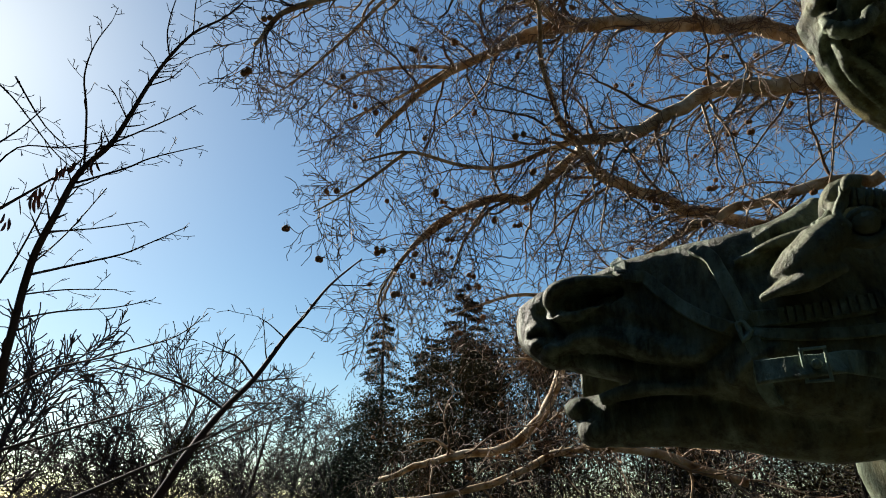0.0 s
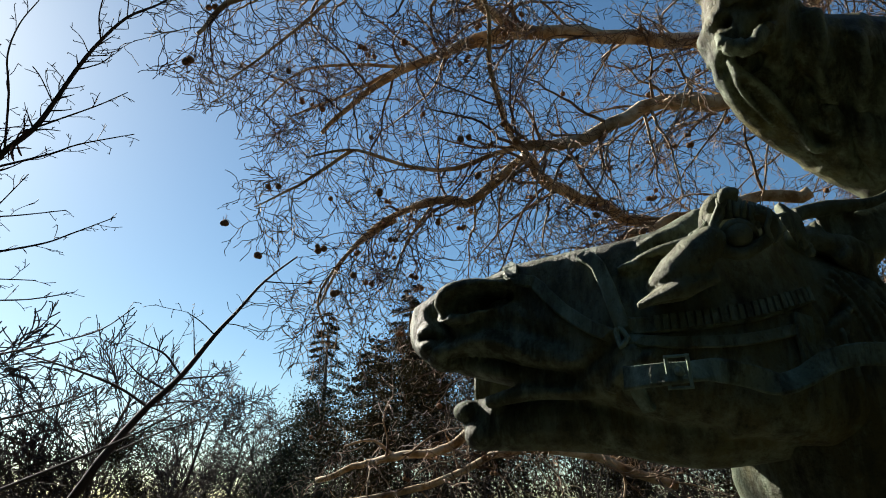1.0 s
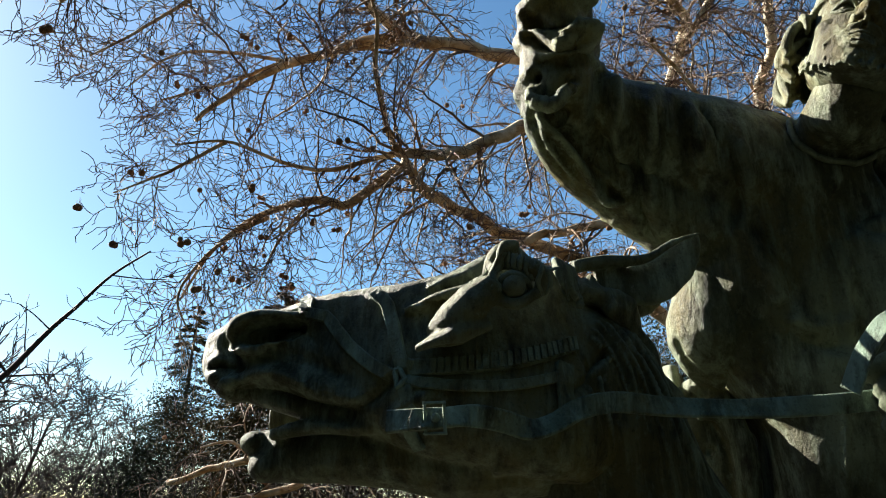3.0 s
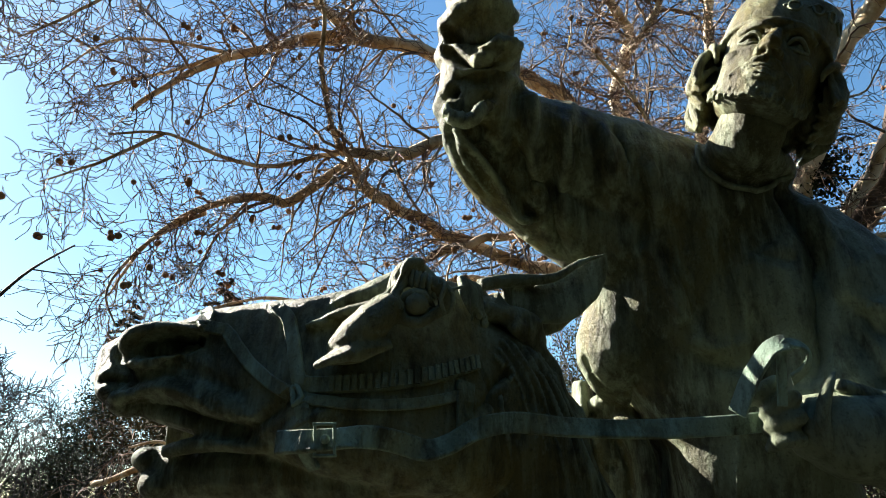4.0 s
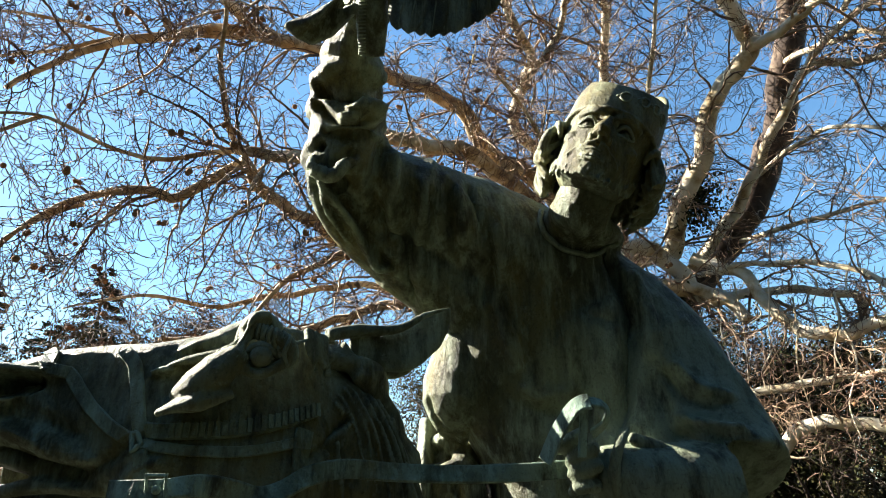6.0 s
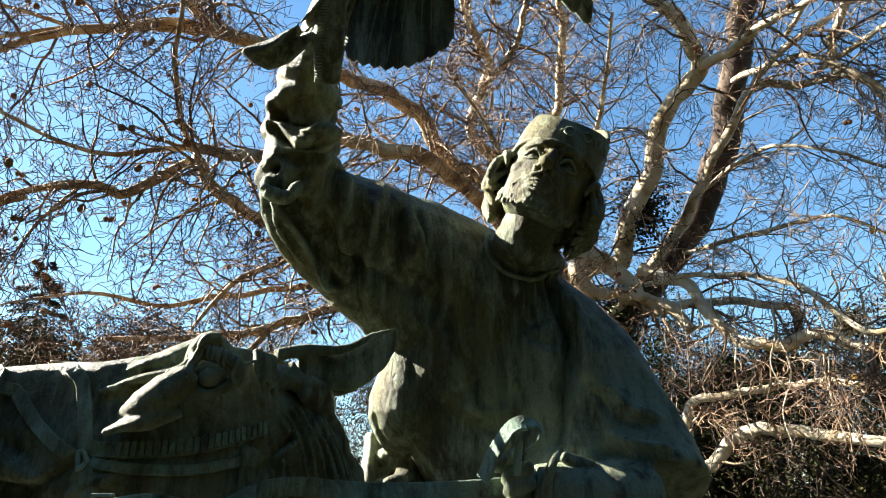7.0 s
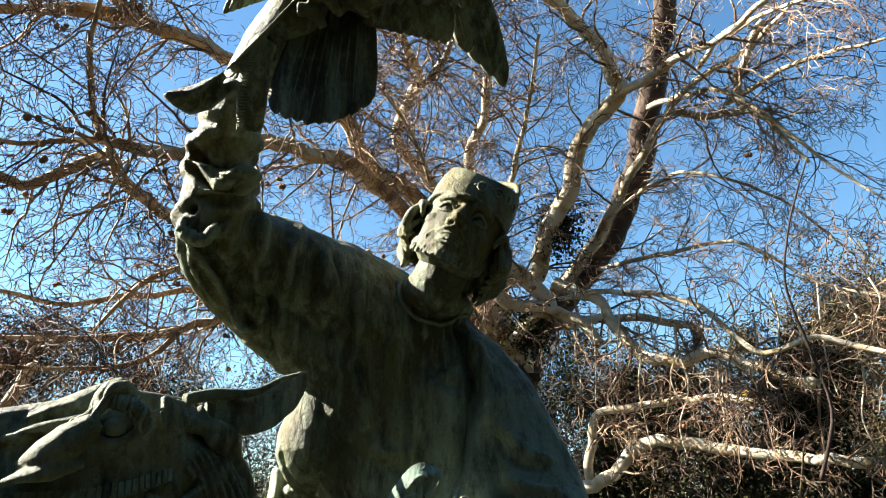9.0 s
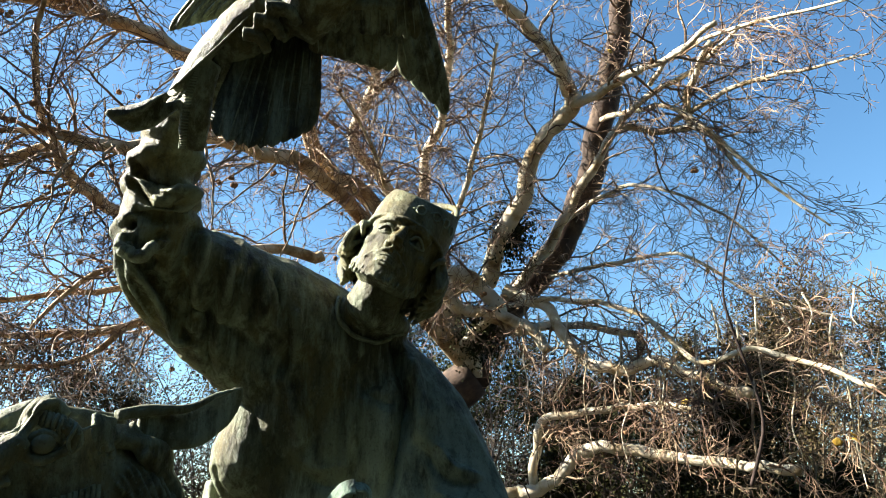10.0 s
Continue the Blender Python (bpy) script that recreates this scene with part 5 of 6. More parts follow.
# finer limbs reaching out over the undergrowth
limb([(10.886, 5.701, 11.122), (10.329, 4.644, 10.632), (10.043, 3.760, 10.135), (10.232, 3.010, 9.102), (10.546, 2.552, 8.324), (10.718, 1.949, 7.505)], 0.06, 0.015, dense=1.0)
limb([(9.985, 4.084, 10.745), (9.655, 3.349, 10.894), (9.357, 2.301, 10.565), (9.390, 1.358, 10.324), (9.338, 0.523, 10.054)], 0.05, 0.015, dense=1.0)
limb([(10.396, 3.896, 10.093), (9.968, 2.570, 9.959), (10.009, 1.518, 9.744), (9.905, 0.782, 9.531)], 0.05, 0.012, dense=1.0)
limb([(11.310, 7.003, 9.361), (10.808, 5.697, 9.392), (10.710, 4.690, 9.173), (11.098, 3.607, 8.366), (11.379, 2.804, 7.185)], 0.05, 0.015, dense=1.0)
limb([(11.368, 7.647, 8.318), (11.047, 5.991, 8.048), (10.892, 4.419, 7.798), (11.081, 3.373, 6.864), (11.059, 2.230, 6.241)], 0.05, 0.015, dense=1.0)
for k in range(26):
    top = Vector((9.850, 7.079, 6.566)).lerp(Vector((10.120, 1.610, 5.916)), (k + 0.5 * (k % 3)) / 26) + Vector((0, 0, 0.5 * math.sin(k * 2.1)))
    fall = 1.1 + 0.6 * math.sin(k * 1.7)
    limb([top, top + Vector((0.10 * math.sin(k), 0.08 * math.cos(k * 1.3), -fall * 0.35)), top + Vector((0.16 * math.sin(k * 1.1 + 1), 0.1, -fall * 0.7)), top + Vector((0.05 * math.sin(k * 3), 0.05, -fall))], 0.016, 0.007, dense=1.2, reach=0.22)
# low white limbs under the horse's head
limb([(-1.162, 12.937, 3.688), (-0.357, 12.776, 3.977), (0.248, 12.573, 4.114), (1.051, 12.433, 4.159), (1.756, 12.300, 4.743), (2.280, 12.151, 5.752)], 0.05, 0.10)
limb([(0.248, 12.573, 4.114), (-0.163, 12.452, 4.344), (-0.646, 12.242, 4.224)], 0.04, 0.015)
limb([(-1.035, 11.954, 3.212), (0.851, 12.378, 3.585), (2.267, 12.380, 4.165), (3.797, 12.332, 4.077), (5.233, 12.158, 3.599)], 0.05, 0.09)
tagged(part("crown", limb_twigs.soup.mesh("twigs", False), TWIG, plane, "dense brown hanging twigs"), kind="stuff")
tagged(part("bough", limb_twigs.boughs.mesh("boughs"), BOUGH, plane, "crooked brown boughs"), kind="stuff")
# clumps of ivy high in the fork
g = np.random.default_rng(3)
for at, wide, high, n in (((9.94, 7.39, 8.75), 0.30, 0.38, 2600), ((10.03, 8.36, 6.9), 0.34, 0.36, 2200)):
    p = np.array(at) + g.normal(0, 1, (n, 3)) * np.array((wide, wide, high)) * (0.55 + 0.45 * g.random((n, 1)))
    e = unit(g.normal(0, 1, (n, 3))) * 0.06 * g.uniform(0.6, 1.4, (n, 1))
    f = unit(np.cross(e, g.normal(0, 1, (n, 3)))) * 0.022
    tagged(part("ivy", blades(np.stack([p - e * 0.6, p + f, p + e * 0.7, p - f], 1)), SHADED_IVY, plane, "dark ivy in the fork"), kind="stuff")
# seed balls on threads, in twos and threes
ball = Soup()
ball.ball((0, 0, -0.036), 0.031, None, 10)
ball.tube([(0, 0, 0.05), (0.003, 0, 0.02), (0, 0, -0.008)], [0.0022, 0.002, 0.002], 4)
ball_mesh = ball.mesh("seed_ball")
ball_mesh.materials.append(SEED)
pick = random.Random(5)
near = [p for p in limb_twigs.tips if p.x < 6.5]
for k in range(170):
    p = pick.choice(near if k < 140 else limb_twigs.tips)
    for n in range(pick.choice((1, 2, 2, 3))):
        ob = part("seed_ball", ball_mesh, None, plane)
        sc = pick.uniform(0.9, 1.35)
        ob.matrix_basis = Matrix.Translation(p + Vector((pick.uniform(-0.05, 0.05), pick.uniform(-0.05, 0.05), pick.uniform(-0.03, 0.0)))) @ Matrix.Diagonal((sc, sc, sc, 1))

# a few yellow leaves that never fell
lf = Soup()
lf.loft([((0, 0, 0), Vector((0.004, 0, 0)), Vector((0, 0.003, 0))), ((0, 0.012, -0.03), Vector((0.05, 0.01, 0.012)), Vector((0, 0.003, 0))), ((0.006, 0.028, -0.065), Vector((0.062, 0.012, -0.01)), Vector((0, 0.003, 0))), ((0, 0.03, -0.11), Vector((0.012, 0.004, 0)), Vector((0, 0.002, 0)))], 8)
leaf_mesh = lf.mesh("dry_leaf")
leaf_mesh.materials.append(LEAF)
for k, p in enumerate([(10.175, 4.427, 5.140), (10.215, 4.329, 5.185), (9.667, 2.035, 4.378), (9.675, 1.985, 4.422), (9.648, 2.119, 4.337), (10.401, 3.713, 7.167), (4.844, 6.969, 9.806), (8.742, 4.168, 10.867)]):
    ob = part("dry_leaf", leaf_mesh, None, plane)
    ob.matrix_basis = Matrix.Translation(p) @ Euler((0.4 * k, 0.3 * k, 1.7 * k)).to_matrix().to_4x4()

# ---- the sapling with dry pods ----
SAP_PLAN = [(1, 0, 0, 9.0, 0.17, 50), (4, 0.14, 0.02, 11, 0.07, 50), (3, 0.14, 0.02, 12, 0.03, 55), (2, 0.1, 0.02, 0, 0, 0), 0.0024]
sapling = new("sapling")
tagged(sapling, "thin bare dark sapling with dry brown pods", "tree")
sap = Twigs(23)


def shoot(points, r0, r1, dense=1.0):
    pts = glide(points, 4)
    s = Soup()
    s.tube(pts, [r0 + (r1 - r0) * i / (len(pts) - 1) for i in range(len(pts))], 7)
    part("branch", s.mesh("branch"), DARK_TWIG, sapling)
    plan = list(SAP_PLAN)
    plan[0] = (1, 0, 0, SAP_PLAN[0][3] * dense, SAP_PLAN[0][4], SAP_PLAN[0][5])
    sap.children(pts, r0, r1, 0, plan, 0.1)


SAP_BASE = Vector((-3.6, 4.3, -0.05))
shoot([SAP_BASE, (-3.55, 4.3, 1.5), (-3.4, 4.3, 2.7), *[(-2.874, 4.299, 3.746), (-2.768, 4.188, 4.098), (-2.649, 4.043, 4.661), (-2.501, 3.949, 4.976), (-2.377, 3.896, 5.243), (-2.186, 3.846, 5.421), (-2.081, 3.804, 5.587), (-1.932, 3.696, 5.772), (-1.802, 3.637, 5.945), (-1.623, 3.550, 6.079), (-1.434, 3.538, 6.191), (-1.296, 3.468, 6.255)]], 0.034, 0.005)
for pts, r0 in (
    ([(-2.959, 3.826, 4.817), (-2.784, 3.829, 4.957), (-2.616, 3.825, 5.077), (-2.441, 3.858, 5.240), (-2.283, 3.827, 5.355)], 0.013),
    ([(-2.256, 3.832, 5.375), (-2.039, 3.825, 5.485), (-1.834, 3.849, 5.615), (-1.646, 3.814, 5.703)], 0.007),
    ([(-2.394, 3.918, 5.180), (-2.100, 3.954, 5.311), (-1.936, 3.939, 5.379), (-1.618, 3.962, 5.483)], 0.008),
    ([(-2.348, 3.882, 5.302), (-2.290, 3.690, 5.575), (-2.280, 3.570, 5.761), (-2.186, 3.452, 5.905), (-2.078, 3.401, 6.050)], 0.008),
    ([(-2.577, 4.007, 4.874), (-2.324, 4.078, 4.923), (-2.027, 4.140, 5.003)], 0.006),
    ([(-2.649, 4.066, 4.600), (-2.402, 4.124, 4.690), (-2.141, 4.174, 4.780), (-1.979, 4.167, 4.850), (-1.743, 4.212, 4.997)], 0.009),
    ([(-2.759, 4.141, 4.317), (-2.471, 4.181, 4.388), (-2.189, 4.265, 4.435), (-1.946, 4.304, 4.501)], 0.007),
    ([(-2.902, 4.161, 3.728), (-2.769, 4.233, 3.851), (-2.522, 4.240, 4.012), (-2.301, 4.346, 4.106), (-2.039, 4.400, 4.193), (-1.792, 4.429, 4.288), (-1.614, 4.453, 4.453)], 0.011),
    ([(-2.673, 4.042, 4.622), (-2.453, 4.026, 4.866), (-2.215, 3.966, 5.167)], 0.006),
    ([(-2.631, 3.455, 5.679), (-2.521, 3.681, 5.457), (-2.337, 3.820, 5.310)], 0.006),
    ([(-2.812, 3.602, 5.229), (-2.656, 3.624, 5.393), (-2.488, 3.583, 5.539)], 0.007),
    ([(-2.692, 4.080, 4.468), (-2.450, 4.152, 4.525), (-2.165, 4.241, 4.553)], 0.006),
    ([(-1.932, 3.696, 5.772), (-1.804, 3.712, 5.841), (-1.727, 3.698, 5.911)], 0.005),
    ([(-1.791, 3.632, 5.959), (-1.789, 3.545, 6.071), (-1.722, 3.425, 6.172), (-1.663, 3.363, 6.274)], 0.005),
    ([(-1.623, 3.550, 6.079), (-1.592, 3.449, 6.215), (-1.558, 3.378, 6.311)], 0.004),
    ([(-2.081, 3.804, 5.587), (-2.108, 3.665, 5.677), (-2.145, 3.610, 5.725)], 0.004),
    ([(-2.787, 3.344, 5.660), (-2.661, 3.507, 5.571), (-2.506, 3.756, 5.348), (-2.404, 3.872, 5.256)], 0.006),
    ([(-2.904, 3.751, 5.072), (-2.663, 3.673, 5.301), (-2.452, 3.783, 5.363), (-2.196, 3.829, 5.440)], 0.006),
    ([(-2.950, 4.010, 4.307), (-2.785, 3.999, 4.524), (-2.607, 3.923, 4.878), (-2.514, 3.867, 5.130)], 0.010),
):
    shoot(pts, r0, 0.003, 1.0)
if sap.boughs.n:
    part("bough", sap.boughs.mesh("boughs"), DARK_TWIG, sapling)
tagged(part("crown", sap.soup.mesh("twigs", False), DARK_TWIG, sapling), kind="stuff")
pod = Soup()
pod.loft([((0, 0, 0), Vector((0.002, 0, 0)), Vector((0, 0.002, 0))), ((0.002, 0, -0.02), Vector((0.009, 0, 0)), Vector((0, 0.003, 0))), ((0.006, 0, -0.05), Vector((0.011, 0, 0)), Vector((0, 0.004, 0))), ((0.004, 0, -0.08), Vector((0.008, 0, 0)), Vector((0, 0.003, 0))), ((0, 0, -0.10), Vector((0.001, 0, 0)), Vector((0, 0.001, 0)))], 8)
pod_mesh = pod.mesh("pod")
pod_mesh.materials.append(POD)
line = glide([(-2.758, 3.827, 4.856), (-2.602, 3.844, 5.059), (-2.488, 3.839, 5.217), (-2.313, 3.872, 5.359)], 8)
for k in range(26):
    p = line[pick.randrange(len(line))]
    ob = part("pod", pod_mesh, None, sapling)
    ob.matrix_basis = Matrix.Translation(p + Vector((pick.uniform(-0.03, 0.03), pick.uniform(-0.05, 0.05), -0.005))) @ Euler((pick.uniform(-0.3, 0.3), pick.uniform(-0.3, 0.5), pick.uniform(0, 6.3))).to_matrix().to_4x4()

# ---- a second young tree, one long rising shoot ----
young = new("young_tree")
tagged(young, "slender bare young tree reaching up at a slant", "tree")
yt = Twigs(31)
for pts, r0, r1, dense in (
    ([(-2.6, 5.2, -0.05), (-2.5, 5.1, 1.6), (-2.2, 4.95, 2.8), *[(-1.802, 4.661, 3.372), (-1.671, 4.694, 3.612), (-1.518, 4.721, 3.837), (-1.335, 4.743, 4.051), (-1.141, 4.732, 4.342), (-1.005, 4.719, 4.511), (-0.828, 4.686, 4.733), (-0.604, 4.655, 4.921)]], 0.030, 0.004, 0.55),
    ([(-1.518, 4.721, 3.837), (-1.667, 4.602, 3.938), (-1.853, 4.518, 4.011), (-2.010, 4.386, 4.054), (-2.161, 4.306, 4.094)], 0.008, 0.003, 0.9),
    ([(-1.335, 4.743, 4.051), (-1.426, 4.639, 4.175), (-1.526, 4.597, 4.221), (-1.638, 4.494, 4.265)], 0.007, 0.002, 1.2),
    ([(-1.429, 4.731, 3.959), (-1.580, 4.614, 4.044), (-1.680, 4.557, 4.157)], 0.006, 0.002, 1.2),
    ([(-1.348, 4.742, 4.031), (-1.165, 4.786, 4.059), (-1.027, 4.814, 4.076)], 0.006, 0.002, 1.2),
    ([(-1.518, 4.721, 3.837), (-1.325, 4.773, 3.883), (-1.054, 4.839, 3.888)], 0.006, 0.002, 1.2),
    ([(-1.141, 4.732, 4.342), (-1.244, 4.684, 4.430), (-1.332, 4.646, 4.482)], 0.004, 0.002, 0.8),
    ([(-0.828, 4.686, 4.733), (-0.644, 4.715, 4.734), (-0.487, 4.730, 4.747)], 0.004, 0.002, 1.0),
    ([(-1.655, 4.705, 3.554), (-1.411, 4.772, 3.687), (-1.152, 4.829, 3.797), (-0.988, 4.842, 3.960)], 0.006, 0.002, 0.6),
    ([(-2.231, 4.136, 3.214), (-1.891, 4.406, 3.430), (-1.531, 4.632, 3.658), (-1.141, 4.810, 3.947)], 0.010, 0.003, 0.5),
    ([(-2.601, 3.906, 3.464), (-2.286, 4.197, 3.648), (-1.939, 4.457, 3.820), (-1.790, 4.607, 3.954)], 0.008, 0.003, 0.5),
):
    pts = glide(pts, 4)
    s = Soup()
    s.tube(pts, [1.35 * (r0 + (r1 - r0) * i / (len(pts) - 1)) for i in range(len(pts))], 7)
    part("branch", s.mesh("branch"), DARK_TWIG, young)
    plan = [(1, 0, 0, 4.0 * dense, 0.36, 50), (5, 0.12, 0.02, 11, 0.10, 50), (3, 0.14, 0.02, 12, 0.04, 55), (2, 0.1, 0.02, 0, 0, 0), 0.0022]
    yt.children(pts, r0, r1, 0, plan, 0.45 if r0 > 0.03 else 0.1)
if yt.boughs.n:
    part("bough", yt.boughs.mesh("boughs"), DARK_TWIG, young)
tagged(part("crown", yt.soup.mesh("twigs", False), DARK_TWIG, young), kind="stuff")


# ---- background trees ----
def bare_tree(at, high, seed, mat, label, spread=0.5, name="bare_tree", dense=1.0):
    tree = new(name)
    tree.location = at
    tagged(tree, label, "tree", "bare trees behind the lawn")
    tw = Twigs(seed)
    r = tw.r
    tr = high * 0.022
    pts = glide([Vector((0, 0, -0.1)), Vector((r.gauss(0, 0.1), r.gauss(0, 0.1), high * 0.2)), Vector((r.gauss(0, 0.3), r.gauss(0, 0.3), high * 0.5)), Vector((r.gauss(0, 0.6), r.gauss(0, 0.6), high * 0.88))], 4)
    s = Soup()
    s.tube(pts, [tr * (1 - 0.8 * i / (len(pts) - 1)) for i in range(len(pts))], 9)
    part("trunk", s.mesh("trunk"), mat, tree)
    thin = 0.011 + high * 0.0004
    plan = [(1, 0, 0, 26 * dense / high * 1.0, high * 0.42 * spread * 2, 46), (6, 0.13, 0.05, 22 / high, high * 0.17, 44), (5, 0.17, 0.05, 50 / high, high * 0.075, 42), (3, 0.18, 0.04, 0, 0, 0), thin]
    tw.children(pts, tr, tr * 0.2, 0, plan, 0.22)
    tagged(part("crown", tw.soup.mesh("crown", False), mat, tree), kind="stuff")
    if tw.boughs.n:
        tagged(part("bough", tw.boughs.mesh("boughs"), mat, tree), kind="stuff")
    return tree


def conifer(at, high, wide, seed, mat, label, name="spruce", count=18000, low=0.08, blade=1.0):
    """Drooping boughs in uneven tiers, each a spray of many narrow needle tufts."""
    tree = new(name)
    tree.location = at
    tagged(tree, label, "tree", "evergreens behind the lawn")
    r = random.Random(seed)
    s = Soup()
    s.tube([(0, 0, -0.1), (0, 0, high * 0.5), (0, 0, high)], [high * 0.018, high * 0.011, 0.02], 8)
    part("trunk", s.mesh("trunk"), OLD_BARK, tree)
    boughs = int(high * 11)
    g = np.random.default_rng(seed)
    per = max(6, int(count / boughs))
    u = low + (1 - low) * (np.arange(boughs) + g.random(boughs)) / boughs
    reach = wide * (1 - u) ** 0.75 * g.uniform(0.6, 1.12, boughs) + 0.15
    a = g.uniform(0, 2 * math.pi, boughs)
    zero = np.zeros(boughs)
    d = np.repeat(np.stack([np.cos(a), np.sin(a), zero], -1), per, 0)
    sd = np.repeat(np.stack([-np.sin(a), np.cos(a), zero], -1), per, 0)
    z, reach = np.repeat(u * high, per), np.repeat(reach, per)
    n = len(z)
    t = 0.12 + 0.88 * g.random(n) ** 0.8
    p = d * (reach * t)[:, None] + sd * (g.normal(0, 0.16, n) * reach * (1.1 - 0.5 * t))[:, None]
    p[:, 2] += z - reach * 0.28 * t * t + 0.12 * reach * t + g.normal(0, 0.04, n) * reach
    w = g.uniform(0.07, 0.15, n)[:, None] * (0.6 + wide * 0.12) * blade
    e = unit(d * g.uniform(0.3, 1, n)[:, None] + sd * g.normal(0, 0.6, n)[:, None] + np.array((0, 0, 1)) * g.uniform(-0.7, 0.25, n)[:, None]) * w * 1.6
    f = unit(np.cross(e, g.normal(0, 1, (n, 3)))) * w * 0.26
    part_of = blades(np.stack([p - f * 0.6, p + e * 0.5 - f, p + e, p + e * 0.55 + f], 1))
    tagged(part("crown", part_of, mat, tree), kind="stuff")
    return tree


def leaf_mass(at, size, seed, mat, label, name="ivy_thicket", count=18000, leaf=0.062, twig_mat=None, stems=30):
    """A tangle of stems under a ragged coat of leaves in clumps."""
    tree = new(name)
    tree.location = at
    tagged(tree, label, "thicket", "overgrown thickets")
    r = random.Random(seed)
    sx, sy, sz = size
    g = np.random.default_rng(seed)
    m = int(18 + sx * sz * 0.7)
    a, hh = g.uniform(0, 2 * math.pi, m), g.random(m) ** 0.8
    f = np.sqrt(np.maximum(0.05, 1 - (hh * 0.92) ** 2.2)) * g.uniform(0.35, 1.0, m)
    centre = np.stack([np.cos(a) * sx * f, np.sin(a) * sy * f, hh * sz], -1)
    rad = g.uniform(0.35, 0.95, m) * 0.16 * (sx + sz) / 2
    pick_of = g.integers(0, m, count)
    p = centre[pick_of] + g.normal(0, 1, (count, 3)) * np.array((1, 1, 1.15)) * rad[pick_of][:, None] * 0.62
    p = p[p[:, 2] > 0.05]
    n = len(p)
    e = unit(g.normal(0, 1, (n, 3))) * leaf * g.uniform(0.6, 1.4, (n, 1))
    f = unit(np.cross(e, g.normal(0, 1, (n, 3)))) * leaf * 0.40
    tagged(part("leaves", blades(np.stack([p - e * 0.6, p + f, p + e * 0.7, p - f], 1)), mat, tree), kind="stuff")
    tw = Twigs(seed + 1)
    plan = [(8, 0.12, 0.05, 2.2, 1.1, 48), (5, 0.2, -0.02, 4.5, 0.45, 50), (3, 0.2, -0.04, 0, 0, 0), 0.009]
    for k in range(stems):
        a, f = r.uniform(0, 6.283), math.sqrt(r.random()) * 0.9
        tw.branch(Vector((math.cos(a) * sx * f, math.sin(a) * sy * f, 0)), Vector((r.gauss(0, 0.35), r.gauss(0, 0.35), 1)), sz * r.uniform(0.5, 1.12) * (1.05 - 0.35 * f), 0.04, 0, plan)
    tagged(part("undergrowth", tw.soup.mesh("undergrowth", False), twig_mat or GREY_TWIG, tree), kind="stuff")
    if tw.boughs.n:
        tagged(part("stem", tw.boughs.mesh("stems"), twig_mat or GREY_TWIG, tree), kind="stuff")
    return tree


def on_ground(t, deg, dist):
    """A place on the lawn at an angle to the right of +y, in degrees, that far from the path's start."""
    return (dist * math.sin(radians(deg)), dist * math.cos(radians(deg)), 0)


conifer(on_ground(0, -5.2, 30), 11.6, 3.0, 61, NEEDLE, "tall dark spruce with drooping boughs", count=30000, blade=0.62)
conifer(on_ground(0, -1.0, 24), 9.0, 3.4, 62, NEEDLE, "broad dark spruce at the edge of the wood", count=30000, blade=0.62)
conifer(on_ground(0, 1.9, 26), 11.7, 3.6, 63, IVY, "spruce overgrown with pale ivy", count=34000, blade=0.62)
leaf_mass(on_ground(0, 2.0, 19), (2.9, 2.4, 7.6), 71, IVY, "bare trees smothered in olive ivy and creepers", count=47600)
leaf_mass(on_ground(0, -7.4, 24), (2.2, 2.0, 6.6), 70, NEEDLE, "dark evergreen shrubs at the foot of the spruces", name="evergreen_shrub", count=22400)
leaf_mass(on_ground(0, 14, 20), (4.5, 3.0, 8.0), 72, IVY, "tall thicket of ivy and bare stems", count=47600)
leaf_mass(on_ground(0, 27, 22), (4.5, 3.0, 7.4), 73, IVY, "tall thicket of creepers and bare stems", count=39200)
leaf_mass(on_ground(0, 40, 21), (4.4, 3.0, 9.6), 74, SHADED_IVY, "dark thicket behind the plane tree", count=60000, stems=60, twig_mat=GREY_TWIG)
leaf_mass(on_ground(0, 52, 20), (4.6, 3.0, 8.6), 75, SHADED_IVY, "dark green undergrowth with bare stems", count=60000, stems=60, twig_mat=GREY_TWIG)
leaf_mass(on_ground(0, 64, 22), (4.6, 3.2, 8.6), 76, IVY, "undergrowth with dry tan stems", count=52000, twig_mat=TAN_TWIG, stems=60)
leaf_mass(on_ground(0, 75, 22), (4.6, 3.2, 9.6), 77, IVY, "undergrowth with dry tan stems", count=52000, twig_mat=TAN_TWIG, stems=70)
leaf_mass((10.3, 10.9, 0), (1.7, 1.5, 6.6), 90, SHADED_IVY, "dark ivy climbing the old plane trunk", name="climbing_ivy", count=30000, stems=24, twig_mat=GREY_TWIG)
leaf_mass((12.6, 7.2, 0), (2.4, 1.6, 6.0), 91, SHADED_IVY, "dark green undergrowth beside the plane trunk", count=34000, stems=40, twig_mat=GREY_TWIG)
leaf_mass((13.2, 4.2, 0), (2.4, 1.6, 5.8), 92, SHADED_IVY, "dark undergrowth with bare stems", count=30000, stems=50, twig_mat=TAN_TWIG)
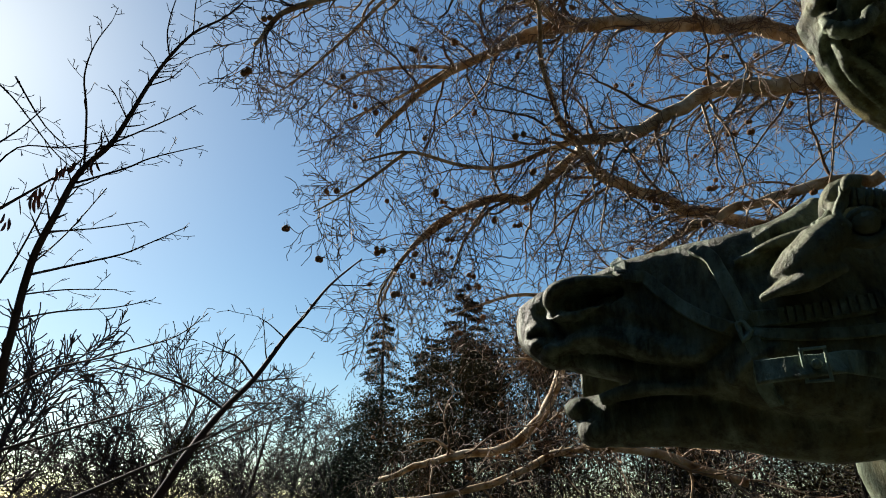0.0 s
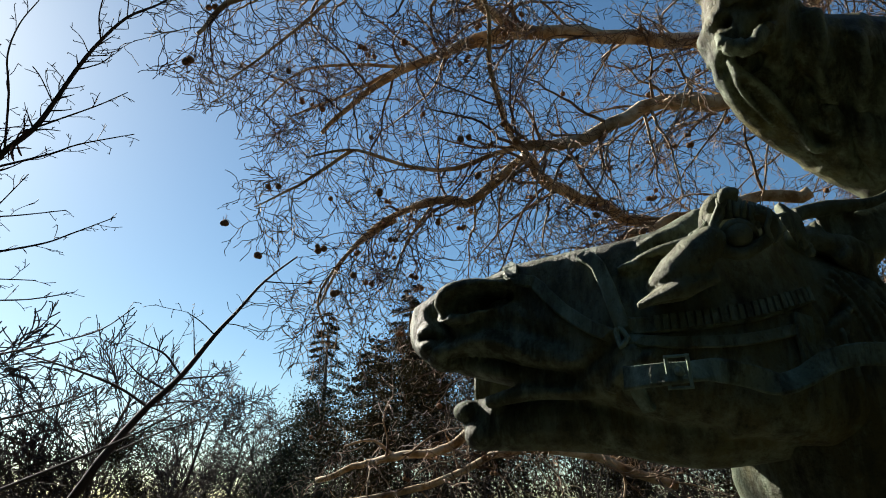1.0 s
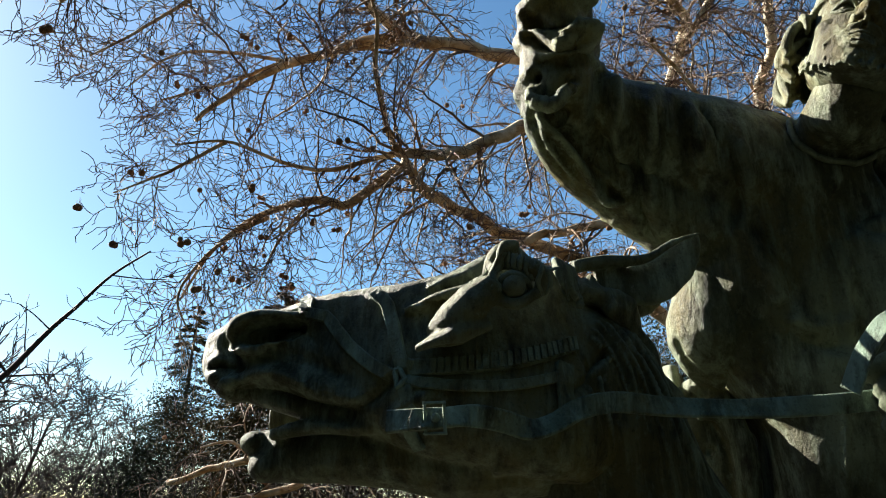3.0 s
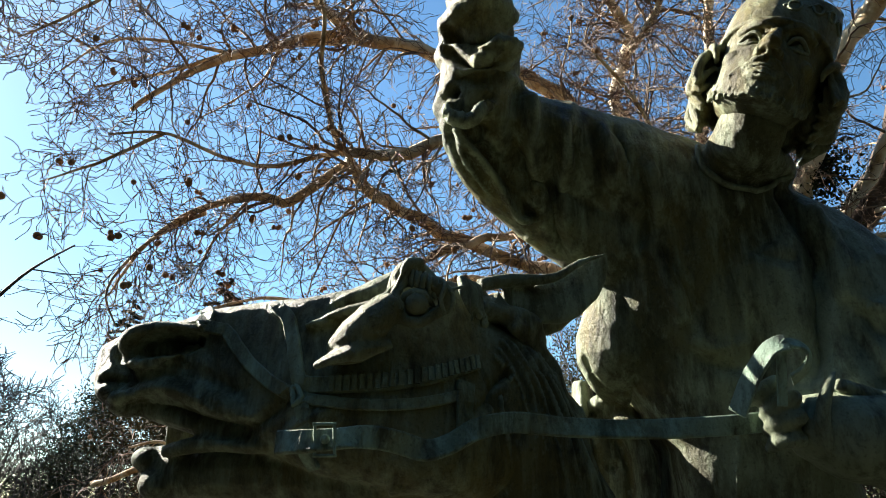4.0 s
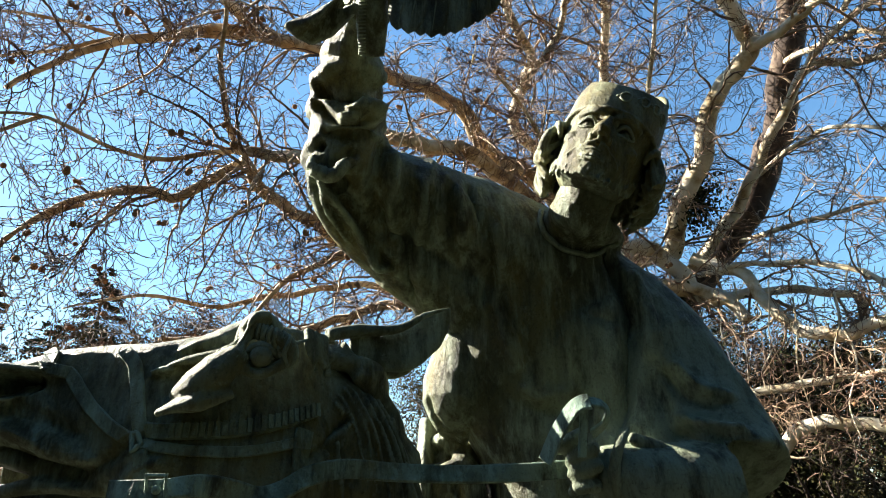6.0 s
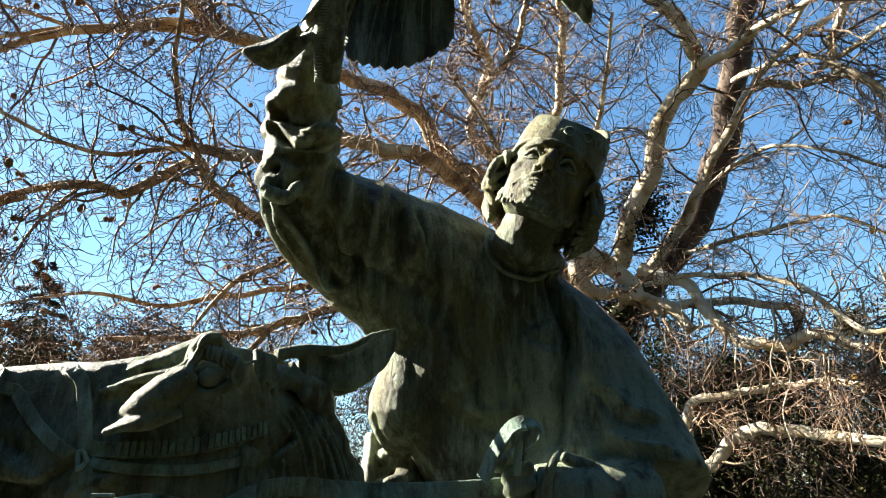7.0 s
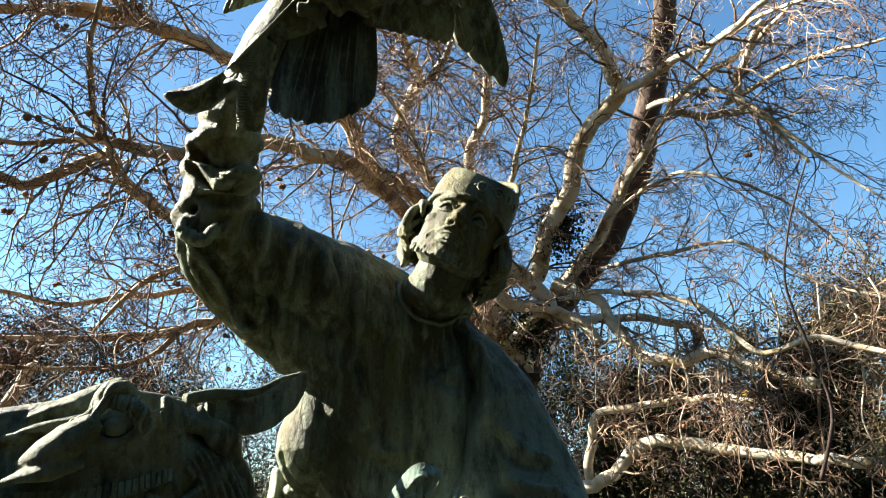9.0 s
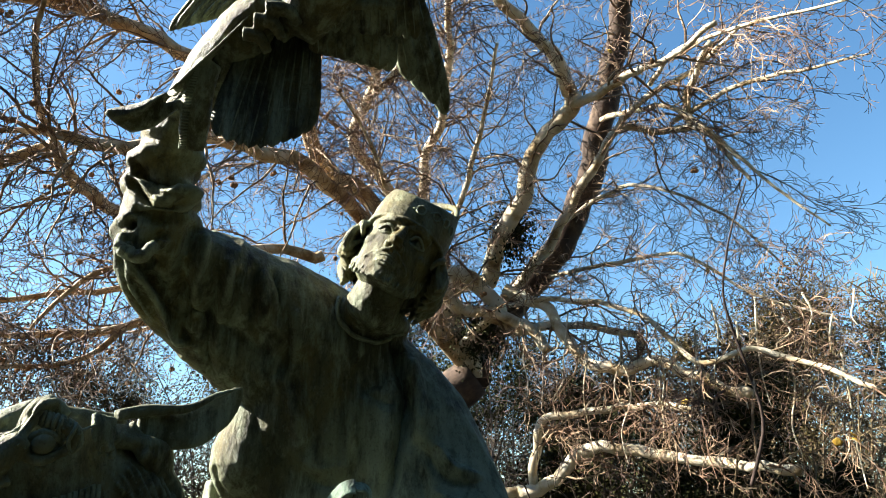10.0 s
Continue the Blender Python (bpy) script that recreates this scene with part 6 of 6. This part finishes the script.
for k, (deg, dist, high, mat, label) in enumerate((
    (-31, 17, 6.6, DARK_TWIG, "bare dark tree with a twiggy crown"),
    (-25, 25, 6.6, DARK_TWIG, "bare dark tree with a twiggy crown"),
    (-20, 24, 7.2, DARK_TWIG, "bare dark tree with ivy below"),
    (-16, 26, 7.0, DARK_TWIG, "bare dark tree at the edge of the wood"),
    (-12, 38, 7.8, DARK_TWIG, "bare dark tree far across the lawn"),
    (-9, 40, 8.2, DARK_TWIG, "bare dark tree far across the lawn"),
    (-40, 22, 7.0, DARK_TWIG, "bare dark tree with a twiggy crown"),
    (8, 30, 10.5, GREY_TWIG, "bare grey tree behind the ivy"),
    (20, 30, 10.0, GREY_TWIG, "bare grey tree behind the thicket"),
    (33, 30, 9.0, GREY_TWIG, "bare grey tree behind the plane tree"),
    (47, 28, 8.2, TAN_TWIG, "bare brown tree behind the undergrowth"),
    (57, 28, 8.4, TAN_TWIG, "bare brown tree behind the undergrowth"),
    (67, 27, 9.2, TAN_TWIG, "bare tan tree catching the sun"),
    (74, 25, 9.6, TAN_TWIG, "bare tan tree catching the sun"),
    (82, 26, 10.0, TAN_TWIG, "bare tan tree catching the sun"),
)):
    bare_tree(on_ground(0, deg, dist), high, 80 + k, mat, label, dense=1.1)
leaf_mass(on_ground(0, -19.5, 23), (1.5, 1.3, 5.6), 78, IVY, "slim column of dark ivy", name="ivy_column", count=5000, stems=10)
leaf_mass(on_ground(0, -30, 30), (5, 2.5, 3.6), 79, IVY, "low dark hedge of evergreen shrubs", name="hedge", count=16000)
leaf_mass(on_ground(0, -12, 40), (8, 3.0, 6.0), 80, IVY, "far dark hedge of evergreen shrubs", name="hedge", count=16000)

# the far wood that closes the lawn all round
far_wood = new("far_wood")
tagged(far_wood, "far band of dark winter wood round the lawn", "wood")
g = np.random.default_rng(7)
n = 110000
a = np.radians(g.uniform(-75, 110, n))
d = 36 + 5 * g.random(n)
top = 5.6 + 1.8 * (a > 0) + 1.6 * np.sin(a * 23) * np.sin(a * 9 + 1) + 1.2 * g.random(n) - 1.4 * np.exp(-((np.degrees(a) + 13) / 9) ** 2)
p = np.stack([np.sin(a) * d, np.cos(a) * d, top * g.random(n) ** 1.5], -1)
e = unit(g.normal(0, 1, (n, 3)) + np.array((0, 0, 0.8))) * 0.26 * g.uniform(0.5, 1.5, (n, 1))
f = unit(np.cross(e, g.normal(0, 1, (n, 3)))) * 0.035
tagged(part("foliage", blades(np.stack([p - e, p + f, p + e, p - f], 1)), IVY, far_wood), kind="stuff")

# unseen trees added behind the path to shut sky light off the statue
for k, deg in enumerate((105, 125, 143, 162, 180, 198, 217, 236, 254, 272, 290)):
    conifer(on_ground(0, deg, 11 + 3 * (k % 3)), 16 + 3 * (k % 2), 5.0, 120 + k, NEEDLE, "unseen dark evergreen added to hold back sky light", name="evergreen", count=9000, blade=3.4)
